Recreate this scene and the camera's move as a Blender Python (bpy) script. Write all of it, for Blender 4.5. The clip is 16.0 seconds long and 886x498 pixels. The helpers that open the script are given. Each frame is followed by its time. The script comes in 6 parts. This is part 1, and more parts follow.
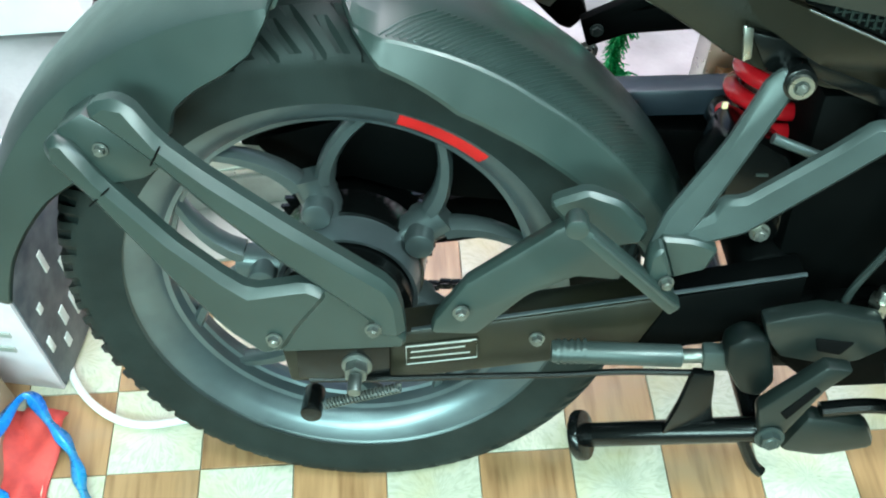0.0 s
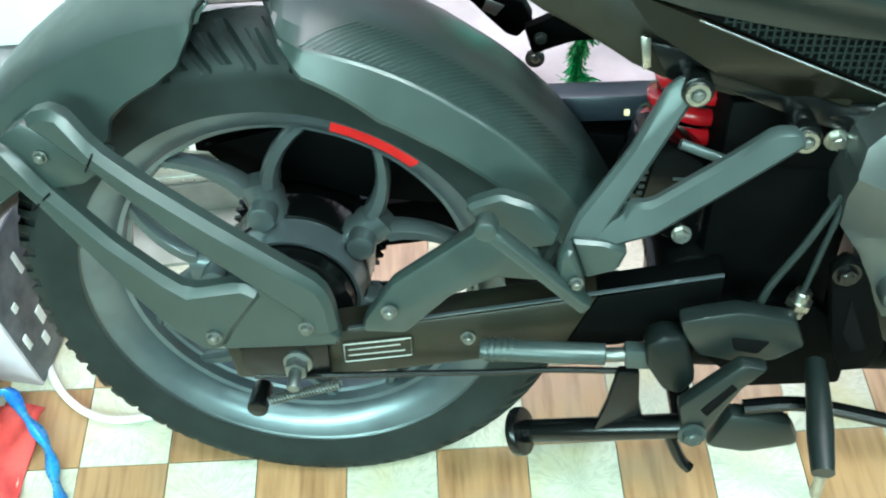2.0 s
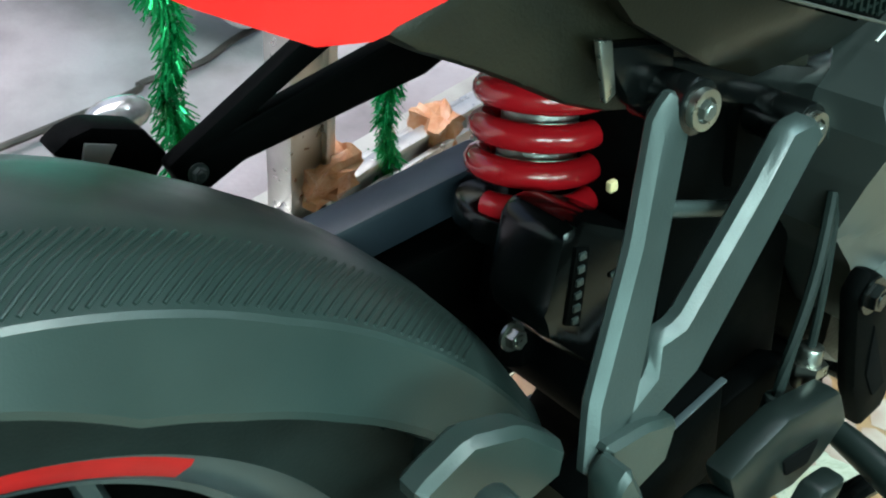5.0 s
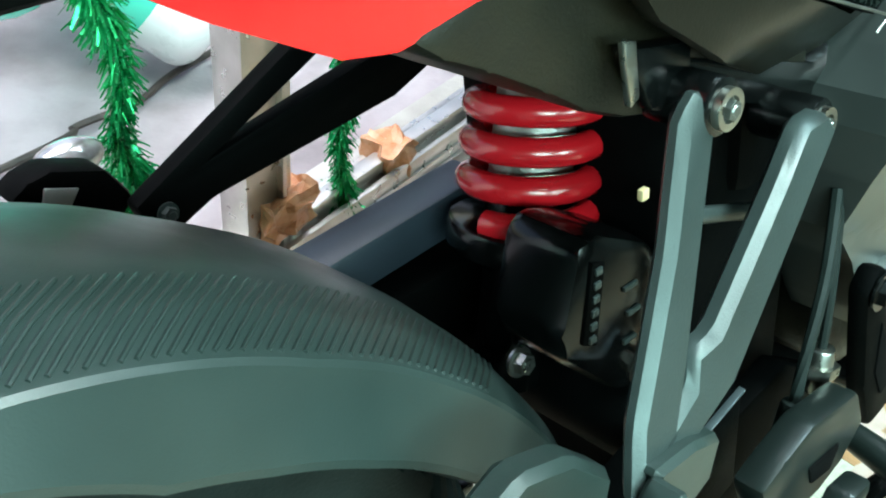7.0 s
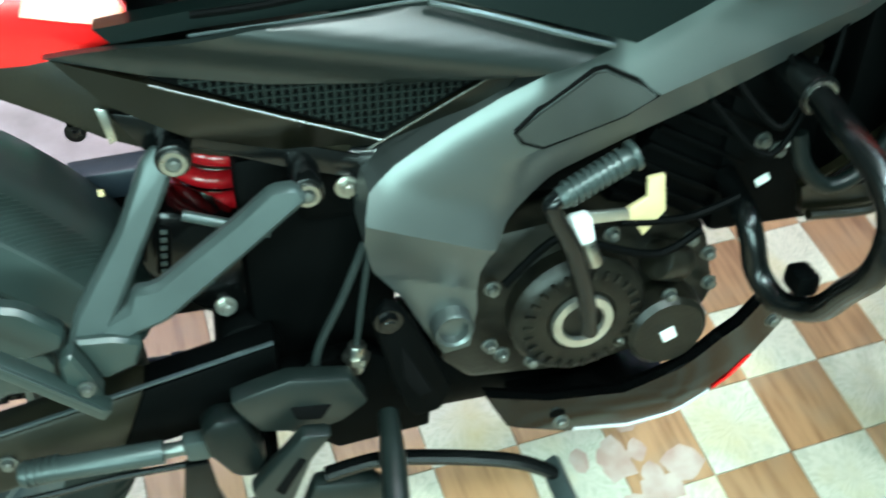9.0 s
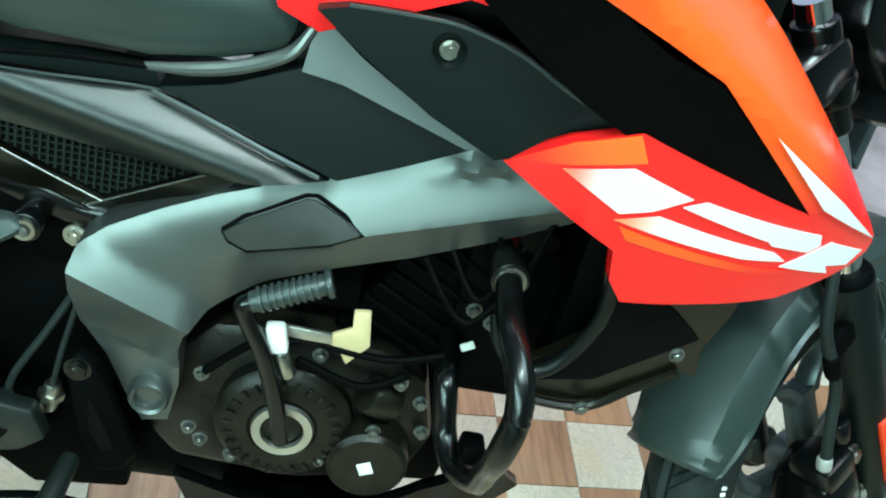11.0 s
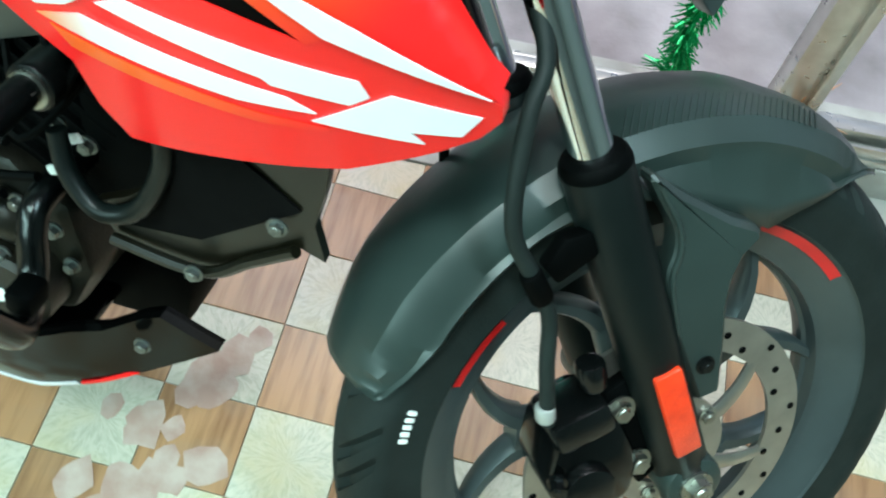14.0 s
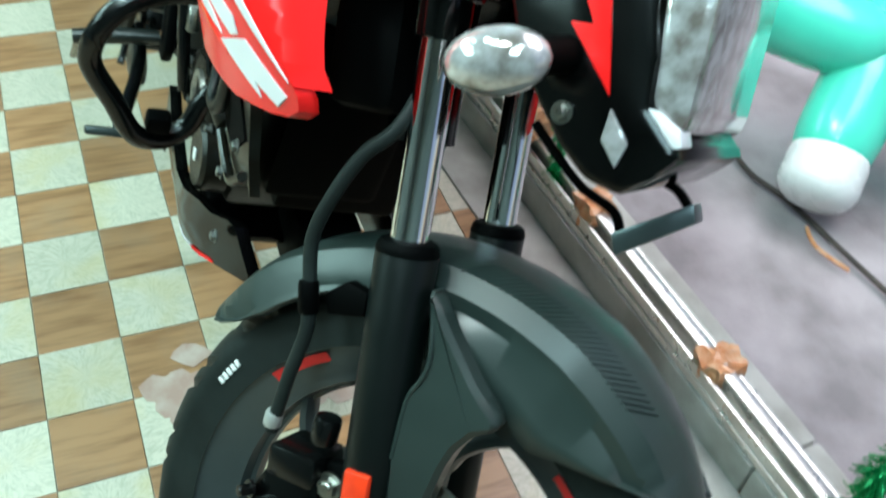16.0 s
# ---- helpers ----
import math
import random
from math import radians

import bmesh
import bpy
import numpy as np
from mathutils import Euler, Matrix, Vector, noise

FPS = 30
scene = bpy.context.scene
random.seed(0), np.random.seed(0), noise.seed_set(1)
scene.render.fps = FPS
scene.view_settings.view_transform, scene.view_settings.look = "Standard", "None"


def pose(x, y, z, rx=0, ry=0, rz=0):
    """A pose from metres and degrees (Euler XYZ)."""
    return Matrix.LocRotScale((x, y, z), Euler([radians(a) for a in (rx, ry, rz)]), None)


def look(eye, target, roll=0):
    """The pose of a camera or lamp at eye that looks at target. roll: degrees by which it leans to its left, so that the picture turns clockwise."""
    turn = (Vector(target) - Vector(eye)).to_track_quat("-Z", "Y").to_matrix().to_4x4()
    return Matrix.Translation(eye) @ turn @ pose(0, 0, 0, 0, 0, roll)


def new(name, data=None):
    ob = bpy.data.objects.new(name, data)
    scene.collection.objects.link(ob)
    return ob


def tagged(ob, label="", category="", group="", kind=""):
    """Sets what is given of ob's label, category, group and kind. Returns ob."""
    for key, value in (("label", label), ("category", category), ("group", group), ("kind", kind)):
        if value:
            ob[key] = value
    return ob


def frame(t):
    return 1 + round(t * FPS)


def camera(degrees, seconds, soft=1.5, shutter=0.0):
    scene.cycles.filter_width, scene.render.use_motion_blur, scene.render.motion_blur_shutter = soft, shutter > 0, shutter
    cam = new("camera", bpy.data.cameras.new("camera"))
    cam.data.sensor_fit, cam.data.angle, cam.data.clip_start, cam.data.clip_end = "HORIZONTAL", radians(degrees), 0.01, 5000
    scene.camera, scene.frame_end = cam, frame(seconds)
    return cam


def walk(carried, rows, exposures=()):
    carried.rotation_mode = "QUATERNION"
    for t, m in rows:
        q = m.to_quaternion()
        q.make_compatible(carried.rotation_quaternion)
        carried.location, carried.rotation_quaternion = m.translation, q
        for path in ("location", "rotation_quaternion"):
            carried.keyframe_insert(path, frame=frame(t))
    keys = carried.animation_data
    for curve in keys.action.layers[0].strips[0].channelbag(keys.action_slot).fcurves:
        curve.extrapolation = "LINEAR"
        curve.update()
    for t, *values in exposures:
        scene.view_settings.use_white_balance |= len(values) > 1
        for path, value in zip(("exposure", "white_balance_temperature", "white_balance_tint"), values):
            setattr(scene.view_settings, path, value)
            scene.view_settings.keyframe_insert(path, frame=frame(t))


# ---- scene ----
cam = camera(49.0, 16.0, soft=2.0, shutter=0.3)
PATH = [
    (0, (0.125, -0.507, 1.133), (0.091, 0.67, -0.484), 0.4),
    (0.5, (0.133, -0.505, 1.132), (0.102, 0.68, -0.479), 0.2),
    (1, (0.161, -0.511, 1.148), (0.12, 0.691, -0.45), -1.0),
    (1.5, (0.19, -0.518, 1.157), (0.11, 0.676, -0.446), -2.3),
    (2, (0.224, -0.524, 1.16), (0.116, 0.654, -0.453), -2.5),
    (2.5, (0.279, -0.518, 1.159), (0.223, 0.678, -0.442), -0.9),
    (3, (0.321, -0.468, 1.122), (0.361, 0.737, -0.474), 0.1),
    (3.5, (0.223, -0.376, 1.069), (0.489, 0.834, -0.502), 3.3),
    (4, (0.124, -0.293, 0.989), (0.711, 0.855, -0.539), 8.9),
    (4.5, (0.072, -0.197, 0.881), (0.918, 0.892, -0.568), 8.2),
    (7, (0.041, -0.121, 0.833), (1.151, 0.863, -0.507), 7.9),
    (7.5, (0.059, -0.184, 0.896), (0.967, 0.846, -0.558), 4.5),
    (8, (0.148, -0.308, 1.0), (0.765, 0.761, -0.573), -0.2),
    (8.5, (0.25, -0.398, 1.078), (0.721, 0.737, -0.499), -0.8),
    (9, (0.418, -0.473, 1.128), (0.817, 0.721, -0.426), 6.6),
    (9.5, (0.548, -0.517, 1.17), (0.924, 0.76, -0.322), 15.6),
    (10, (0.603, -0.535, 1.202), (0.985, 0.797, -0.24), 20.6),
    (10.2, (0.626, -0.546, 1.202), (0.993, 0.813, -0.218), 21.1),
    (12.3, (0.73, -0.511, 1.204), (0.982, 0.901, -0.19), 16.9),
    (12.5, (0.75, -0.478, 1.195), (1.016, 0.916, -0.215), 17.3),
    (13, (0.866, -0.408, 1.176), (1.116, 0.877, -0.335), 17.3),
    (13.5, (1.031, -0.36, 1.141), (1.104, 0.807, -0.481), 14.4),
    (14, (1.18, -0.312, 1.13), (1.057, 0.735, -0.57), 13.8),
    (14.5, (1.311, -0.231, 1.113), (0.98, 0.74, -0.604), 13.8),
    (15, (1.503, -0.201, 1.136), (0.837, 0.627, -0.558), 10.9),
    (15.5, (1.616, -0.153, 1.135), (0.643, 0.506, -0.483), 9.2),
    (16, (1.71, -0.065, 1.172), (0.423, 0.45, -0.27), 8.4),
]
walk(cam, [(t, look(eye, target, roll)) for t, eye, target, roll in PATH],
     exposures=[(0, 0.55), (1, 0.65), (2.2, 0.65), (3, 0.85), (3.7, 0.15), (4.5, 0.0), (7, 0.55), (8, 0.25), (9, 0.35), (9.5, 0.35), (10, 0.12), (12.4, -0.15), (13, -0.13), (15, -0.1), (16, -0.3)])

# ---- world, light, exposure ----
world = bpy.data.worlds.new("world")
scene.world = world
world.use_nodes = True
wn = world.node_tree
sky = wn.nodes.new("ShaderNodeTexSky")
sky.sky_type, sky.sun_disc = "NISHITA", False
sky.sun_elevation, sky.sun_rotation = radians(55), radians(20)
wn.links.new(sky.outputs[0], wn.nodes["Background"].inputs[0])
wn.nodes["Background"].inputs[1].default_value = 0.1


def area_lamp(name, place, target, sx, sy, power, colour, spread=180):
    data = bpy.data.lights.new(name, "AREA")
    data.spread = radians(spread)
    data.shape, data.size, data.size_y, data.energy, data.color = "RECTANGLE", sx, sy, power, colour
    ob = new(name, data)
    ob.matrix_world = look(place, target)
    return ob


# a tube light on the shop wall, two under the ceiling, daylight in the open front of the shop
area_lamp("tube_lamp_wall", (-0.7, -2.3, 1.9), (0.4, 0.0, 0.5), 2.9, 0.6, 118, (0.61, 1.0, 0.97))
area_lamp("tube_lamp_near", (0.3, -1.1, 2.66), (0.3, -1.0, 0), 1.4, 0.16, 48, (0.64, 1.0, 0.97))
area_lamp("ceiling_bulb", (1.0, -0.75, 2.6), (1.0, -0.3, 0.4), 0.22, 0.22, 40, (0.82, 1.0, 0.99))
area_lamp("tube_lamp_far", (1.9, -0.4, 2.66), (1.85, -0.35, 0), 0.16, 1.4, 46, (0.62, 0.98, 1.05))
area_lamp("shop_front_daylight", (0.1, 1.35, 2.3), (0.05, 1.15, 0.0), 3.0, 1.2, 52, (0.95, 0.93, 1.0), 120)

# ---- materials ----


def nodes_of(name):
    m = bpy.data.materials.new(name)
    m.use_nodes = True
    t = m.node_tree
    return m, t, t.nodes["Principled BSDF"]


def material(name, colour, rough=0.5, metal=0.0, second=None, scale=30.0, bump=0.0, bump_scale=400.0, coat=0.0,
             rough_var=0.1, spec=0.5):
    """A surface with two scales of colour change, uneven gloss and fine relief."""
    m, t, p = nodes_of(name)
    n, l = t.nodes, t.links
    co = n.new("ShaderNodeTexCoord")
    big = n.new("ShaderNodeTexNoise")
    big.inputs["Scale"].default_value, big.inputs["Detail"].default_value = scale, 6.0
    l.new(co.outputs["Object"], big.inputs["Vector"])
    ramp = n.new("ShaderNodeMix")
    ramp.data_type = "RGBA"
    c2 = second or tuple(c * 0.75 for c in colour)
    ramp.inputs[6].default_value, ramp.inputs[7].default_value = (*colour, 1), (*c2, 1)
    sharp = n.new("ShaderNodeMapRange")
    sharp.inputs[1].default_value, sharp.inputs[2].default_value = 0.38, 0.68
    l.new(big.outputs[0], sharp.inputs[0])
    l.new(sharp.outputs[0], ramp.inputs[0])
    l.new(ramp.outputs[2], p.inputs["Base Color"])
    fine = n.new("ShaderNodeTexNoise")
    fine.inputs["Scale"].default_value, fine.inputs["Detail"].default_value = scale * 3.1, 4.0
    l.new(co.outputs["Object"], fine.inputs["Vector"])
    rr = n.new("ShaderNodeMapRange")
    rr.inputs[3].default_value, rr.inputs[4].default_value = max(0.02, rough - rough_var), min(1.0, rough + rough_var)
    l.new(fine.outputs[0], rr.inputs[0])
    l.new(rr.outputs[0], p.inputs["Roughness"])
    p.inputs["Metallic"].default_value = metal
    p.inputs["Coat Weight"].default_value = coat
    p.inputs["Coat Roughness"].default_value = 0.08
    p.inputs["Specular IOR Level"].default_value = spec
    if bump:
        grain = n.new("ShaderNodeTexNoise")
        grain.inputs["Scale"].default_value, grain.inputs["Detail"].default_value = bump_scale, 3.0
        l.new(co.outputs["Object"], grain.inputs["Vector"])
        b = n.new("ShaderNodeBump")
        b.inputs["Strength"].default_value, b.inputs["Distance"].default_value = bump, 0.001
        l.new(grain.outputs[0], b.inputs["Height"])
        l.new(b.outputs[0], p.inputs["Normal"])
    return m


SATIN = material("satin_black_plastic", (0.021, 0.033, 0.030), 0.36, 0, (0.016, 0.026, 0.0235), 14, 0.1, 900)
# black plastic, also used to paint shade onto inner frame and engine parts
MATTE = material("black_plastic_and_shade", (0.0008, 0.0011, 0.0011), 0.6, 0, (0.0005, 0.0007, 0.0007), 20, 0.2, 700, spec=0.04)
DARKSATIN = material("dark_satin_plastic", (0.003, 0.0052, 0.0048), 0.38, 0, (0.0022, 0.004, 0.0037), 14, 0.1, 900, spec=0.25)
GLOSS = material("gloss_black_paint", (0.0012, 0.0014, 0.0014), 0.18, 0, (0.0008, 0.0009, 0.0009), 12, 0.0, 300, 0.0, 0.06, 0.35)
BLACKSTEEL = material("black_painted_steel", (0.0016, 0.002, 0.002), 0.24, 0, (0.0022, 0.0026, 0.0026), 25, 0.0, 500, 0, 0.02, 0.4)
GREY = material("grey_satin_frame_paint", (0.122, 0.136, 0.131), 0.37, 0.8, (0.11, 0.124, 0.119), 9, 0.03, 900, 0, 0.02)
RIMSTEEL = material("blue_grey_rim_barrel", (0.14, 0.17, 0.18), 0.32, 0.7, (0.11, 0.132, 0.142), 20, 0.0, 700, 0, 0.04)
GUN = material("gunmetal_paint", (0.045, 0.06, 0.058), 0.36, 0.4, (0.034, 0.046, 0.044), 18, 0.15, 800)
RIMPAINT = material("dark_grey_rim_paint", (0.075, 0.094, 0.096), 0.34, 0.5, (0.06, 0.076, 0.078), 16, 0.05, 700)
RUBBER = material("tyre_rubber", (0.0115, 0.017, 0.0158), 0.58, 0, (0.007, 0.0108, 0.01), 22, 0.3, 500, spec=0.2)
RED = material("gloss_red_paint", (0.88, 0.014, 0.013), 0.24, 0, (0.84, 0.012, 0.012), 6, 0.0, 300, 0.1, 0.04, 0.3)
ORANGE = material("orange_paint_fade", (0.8, 0.12, 0.015), 0.28, 0, (0.76, 0.09, 0.015), 8, 0.0, 300, 0.6, 0.05)
WHITE = material("white_decal", (0.78, 0.78, 0.8), 0.35, 0, (0.72, 0.72, 0.75), 10, 0.0, 300, 0.3, 0.05)
REDTAPE = material("red_rim_tape", (0.62, 0.012, 0.012), 0.42, 0, (0.5, 0.01, 0.01), 30)
SPRINGRED = material("red_powder_coat", (0.5, 0.008, 0.014), 0.25, 0, (0.42, 0.006, 0.01), 20, 0.0, 300, 0.5, 0.05)
CHROME = material("chrome", (0.8, 0.8, 0.82), 0.1, 1.0, (0.74, 0.74, 0.76), 20, 0.0, 300, 0, 0.05)
ZINC = material("zinc_plated_steel", (0.48, 0.48, 0.44), 0.3, 1.0, (0.36, 0.355, 0.32), 60, 0.1, 900)
DULLZINC = material("dull_zinc_steel", (0.2, 0.215, 0.205), 0.4, 0.9, (0.13, 0.14, 0.13), 60, 0.1, 900)
ALU = material("cast_aluminium", (0.6, 0.6, 0.56), 0.35, 0.95, (0.45, 0.45, 0.4), 26, 0.4, 600)
ENGINE = material("dark_bronze_engine_paint", (0.0115, 0.0105, 0.007), 0.34, 0.3, (0.003, 0.0028, 0.002), 45, 0.4, 500, spec=0.4)
OLIVE = material("olive_black_plastic", (0.0105, 0.0092, 0.0042), 0.42, 0, (0.006, 0.0053, 0.0027), 18, 0.3, 600, spec=0.4)
YELLOW = material("pale_yellow_bracket", (0.58, 0.46, 0.25), 0.5, 0.1, (0.48, 0.37, 0.2), 30)
LABEL = material("silver_label", (0.4, 0.41, 0.39), 0.4, 0.4, (0.33, 0.34, 0.32), 40)
PAPER = material("white_sticker", (0.75, 0.76, 0.74), 0.55, 0, (0.65, 0.66, 0.64), 60)
AMBER = material("orange_reflector", (0.8, 0.045, 0.01), 0.22, 0, (0.65, 0.035, 0.01), 80, 0.5, 500, 0.4)
LENS = material("clear_lamp_lens", (0.62, 0.62, 0.63), 0.08, 0.55, (0.25, 0.22, 0.2), 60, 0.6, 120, 0.8)
STEELDISC = material("brushed_disc_steel", (0.5, 0.47, 0.42), 0.34, 0.9, (0.4, 0.37, 0.33), 30, 0.2, 700)
# black bar tinted blue-grey: the sky's reflection is put into its colour
BLUEBAR = material("sky_reflection_blue_grey", (0.035, 0.046, 0.062), 0.4, 0.2, (0.026, 0.035, 0.048), 20, 0.1, 700)
FIN = material("dark_gloss_side_plastic", (0.006, 0.0095, 0.0085), 0.36, 0, (0.0055, 0.0088, 0.008), 9, 0.0, 900, 0, 0.02)
FLANKBLACK = material("green_black_flank_plastic", (0.0028, 0.0058, 0.0052), 0.38, 0, (0.0022, 0.0048, 0.0043), 9, 0.0, 900, 0, 0.03, 0.13)
SIDEOLIVE = material("dark_olive_gloss_plastic", (0.0048, 0.0043, 0.002), 0.3, 0, (0.0038, 0.0034, 0.0017), 14, 0.1, 700, 0, 0.04, 0.4)
PADGREY = material("dark_grey_pad_rubber", (0.02, 0.023, 0.02), 0.5, 0, (0.016, 0.018, 0.016), 20, 0.1, 700)
MESHGREEN = material("green_black_mesh", (0.0035, 0.0075, 0.0064), 0.5, 0, (0.003, 0.0065, 0.0055), 20, 0.2, 700, spec=0.2)
# near-black for holes, recesses and seams; their shade lies in this colour
HOLESHADE = material("hole_shade", (0.003, 0.003, 0.003), 0.9, spec=0.05)



def fade(mat_name, c0, c1, p0, p1):
    """Gloss paint that fades from one colour to another between two points of the motorcycle (x, z)."""
    m = material(mat_name, c0, 0.24, 0, c0, 6, 0.0, 300, 0.1, 0.04, 0.3)
    t = m.node_tree
    n, l = t.nodes, t.links
    co, dot, mr, mix = n.new("ShaderNodeTexCoord"), n.new("ShaderNodeVectorMath"), n.new("ShaderNodeMapRange"), n.new("ShaderNodeMix")
    dot.operation = "DOT_PRODUCT"
    d = Vector((p1[0] - p0[0], 0, p1[1] - p0[1]))
    d /= d.length_squared
    dot.inputs[1].default_value = d
    l.new(co.outputs["Object"], dot.inputs[0])
    a = d.x * p0[0] + d.z * p0[1]
    mr.inputs[1].default_value, mr.inputs[2].default_value = a, a + 1.0
    mr.interpolation_type = "SMOOTHSTEP"
    l.new(dot.outputs["Value"], mr.inputs[0])
    mix.data_type = "RGBA"
    mix.inputs[6].default_value, mix.inputs[7].default_value = (*c0, 1), (*c1, 1)
    l.new(mr.outputs[0], mix.inputs[0])
    l.new(mix.outputs[2], t.nodes["Principled BSDF"].inputs["Base Color"])
    return m


RED_C, ORANGE_C, WHITE_C = (0.88, 0.014, 0.013), (0.8, 0.1, 0.012), (0.78, 0.78, 0.8)
TANKFADE = fade("red_to_orange_tank_paint", RED_C, (0.86, 0.078, 0.01), (1.07, 0.765), (1.0, 0.825))
EDGEFADE = fade("red_to_orange_edge_paint", RED_C, (0.8, 0.14, 0.02), (0.80, 0.74), (0.862, 0.782))
STRIPFADE = fade("orange_to_red_strip_paint", ORANGE_C, RED_C, (0.93, 0.70), (1.05, 0.692))
WHITEFADE = fade("red_to_white_stripe", (0.78, 0.2, 0.12), WHITE_C, (0.838, 0.748), (0.872, 0.752))
WHITEFADE2 = fade("orange_to_white_stripe", (0.8, 0.25, 0.1), WHITE_C, (0.886, 0.717), (0.93, 0.722))

# ---- building helpers ----



def part(name, bm, mat, parent=None, label="", smooth=True, angle=35):
    me = bpy.data.meshes.new(name)
    bmesh.ops.recalc_face_normals(bm, faces=bm.faces)
    bm.to_mesh(me)
    bm.free()
    me.materials.append(mat)
    if smooth:
        me.shade_smooth()
        me.set_sharp_from_angle(angle=radians(angle))
    ob = new(name, me)
    if parent:
        ob.parent = parent
    if label:
        ob["label"] = label
    return ob


def prism(outline, y0, y1, bevel=0.003, bm=None, seg=2):
    """A plate with that outline in x and z, from y0 to y1, with rounded edges."""
    own = bmesh.new()
    vs = [own.verts.new((x, y0, z)) for x, z in outline]
    f = own.faces.new(vs)
    r = bmesh.ops.extrude_face_region(own, geom=[f])
    bmesh.ops.translate(own, vec=(0, y1 - y0, 0), verts=[v for v in r["geom"] if isinstance(v, bmesh.types.BMVert)])
    if bevel:
        bmesh.ops.bevel(own, geom=own.edges[:], offset=bevel, segments=seg, profile=0.5, affect="EDGES")
    return joined(own, bm)


def joined(own, bm):
    if bm is None:
        return own
    me = bpy.data.meshes.new("tmp")
    own.to_mesh(me)
    own.free()
    bm.from_mesh(me)
    bpy.data.meshes.remove(me)
    return bm


def sheet(outline, yf, thick=0.004, step=0.02, bm=None, creases=(), rim=0.0):
    """A curved panel: an outline in x and z, laid on the surface y = yf(x, z), with thickness towards +y."""
    own = bmesh.new()
    own.faces.new([own.verts.new((x, 0, z)) for x, z in outline])
    if rim:
        bmesh.ops.inset_individual(own, faces=own.faces[:], thickness=rim, use_even_offset=True)
    for k, axis in ((0, (1, 0, 0)), (2, (0, 0, 1))):
        lo, hi = min(p[k // 2] for p in outline), max(p[k // 2] for p in outline)
        n = int((hi - lo) / step)
        for i in range(1, n + 1):
            c = lo + (hi - lo) * i / (n + 1)
            bmesh.ops.bisect_plane(own, geom=own.verts[:] + own.edges[:] + own.faces[:], dist=1e-5,
                                   plane_co=(c if k == 0 else 0, 0, c if k == 2 else 0), plane_no=axis)
    for (x0, z0), (x1, z1) in creases:
        bmesh.ops.bisect_plane(own, geom=own.verts[:] + own.edges[:] + own.faces[:], dist=1e-5, plane_co=(x0, 0, z0), plane_no=(z1 - z0, 0, x0 - x1))
    edge = {v for e in own.edges if e.is_boundary for v in e.verts}
    for v in own.verts:
        v.co.y = yf(v.co.x, v.co.z) + (0.9 * rim if v in edge else 0.0)
    r = bmesh.ops.extrude_face_region(own, geom=own.faces[:])
    bmesh.ops.translate(own, vec=(0, thick, 0), verts=[v for v in r["geom"] if isinstance(v, bmesh.types.BMVert)])
    return joined(own, bm)


def smooth_path(points, n=6):
    """Catmull-Rom points through the given ones."""
    P = [Vector(p) for p in points]
    out = []
    for i in range(len(P) - 1):
        a, b, c, d = P[max(i - 1, 0)], P[i], P[i + 1], P[min(i + 2, len(P) - 1)]
        for k in range(n):
            t = k / n
            out.append(0.5 * ((2 * b) + (c - a) * t + (2 * a - 5 * b + 4 * c - d) * t * t + (3 * b - a - 3 * c + d) * t ** 3))
    out.append(P[-1])
    return out


def tube(points, r, seg=10, n=6, bm=None, round_path=True, radii=None, flat=1.0):
    """A tube along points; radii, if given, one for each point of the path's ends and middle."""
    own = bm or bmesh.new()
    P = smooth_path(points, n) if round_path else [Vector(p) for p in points]
    up = Vector((0.13, 0.31, 0.94))
    rings = []
    for i, p in enumerate(P):
        d = (P[min(i + 1, len(P) - 1)] - P[max(i - 1, 0)]).normalized()
        s = d.cross(up).normalized()
        u = s.cross(d)
        rad = r if radii is None else float(np.interp(i / (len(P) - 1), np.linspace(0, 1, len(radii)), radii))
        rings.append([own.verts.new(p + rad * (math.cos(a) * s + flat * math.sin(a) * u)) for a in
                      [2 * math.pi * k / seg for k in range(seg)]])
    for a, b in zip(rings, rings[1:]):
        for k in range(seg):
            own.faces.new((a[k], a[(k + 1) % seg], b[(k + 1) % seg], b[k]))
    own.faces.new(rings[0][::-1])
    own.faces.new(rings[-1])
    return own


def cyl(p, q, r, r2=None, seg=20, bevel=0.0, bm=None):
    own = bmesh.new()
    p, q = Vector(p), Vector(q)
    d = q - p
    m = Matrix.Translation((p + q) / 2) @ d.to_track_quat("Z", "Y").to_matrix().to_4x4()
    bmesh.ops.create_cone(own, cap_ends=True, segments=seg, radius1=r, radius2=r if r2 is None else r2, depth=d.length)
    if bevel:
        bmesh.ops.bevel(own, geom=[e for e in own.edges if len(e.link_faces) == 2 and any(len(f.verts) > 4 for f in e.link_faces)],
                        offset=bevel, segments=2, profile=0.5, affect="EDGES")
    bmesh.ops.transform(own, matrix=m, verts=own.verts)
    return joined(own, bm)


def box(c, size, bevel=0.003, rot=None, bm=None):
    own = bmesh.new()
    bmesh.ops.create_cube(own, size=1)
    bmesh.ops.scale(own, vec=size, verts=own.verts)
    if bevel:
        bmesh.ops.bevel(own, geom=own.edges[:], offset=bevel, segments=2, profile=0.5, affect="EDGES")
    m = Matrix.Translation(c) @ (rot or Matrix.Identity(4))
    bmesh.ops.transform(own, matrix=m, verts=own.verts)
    return joined(own, bm)


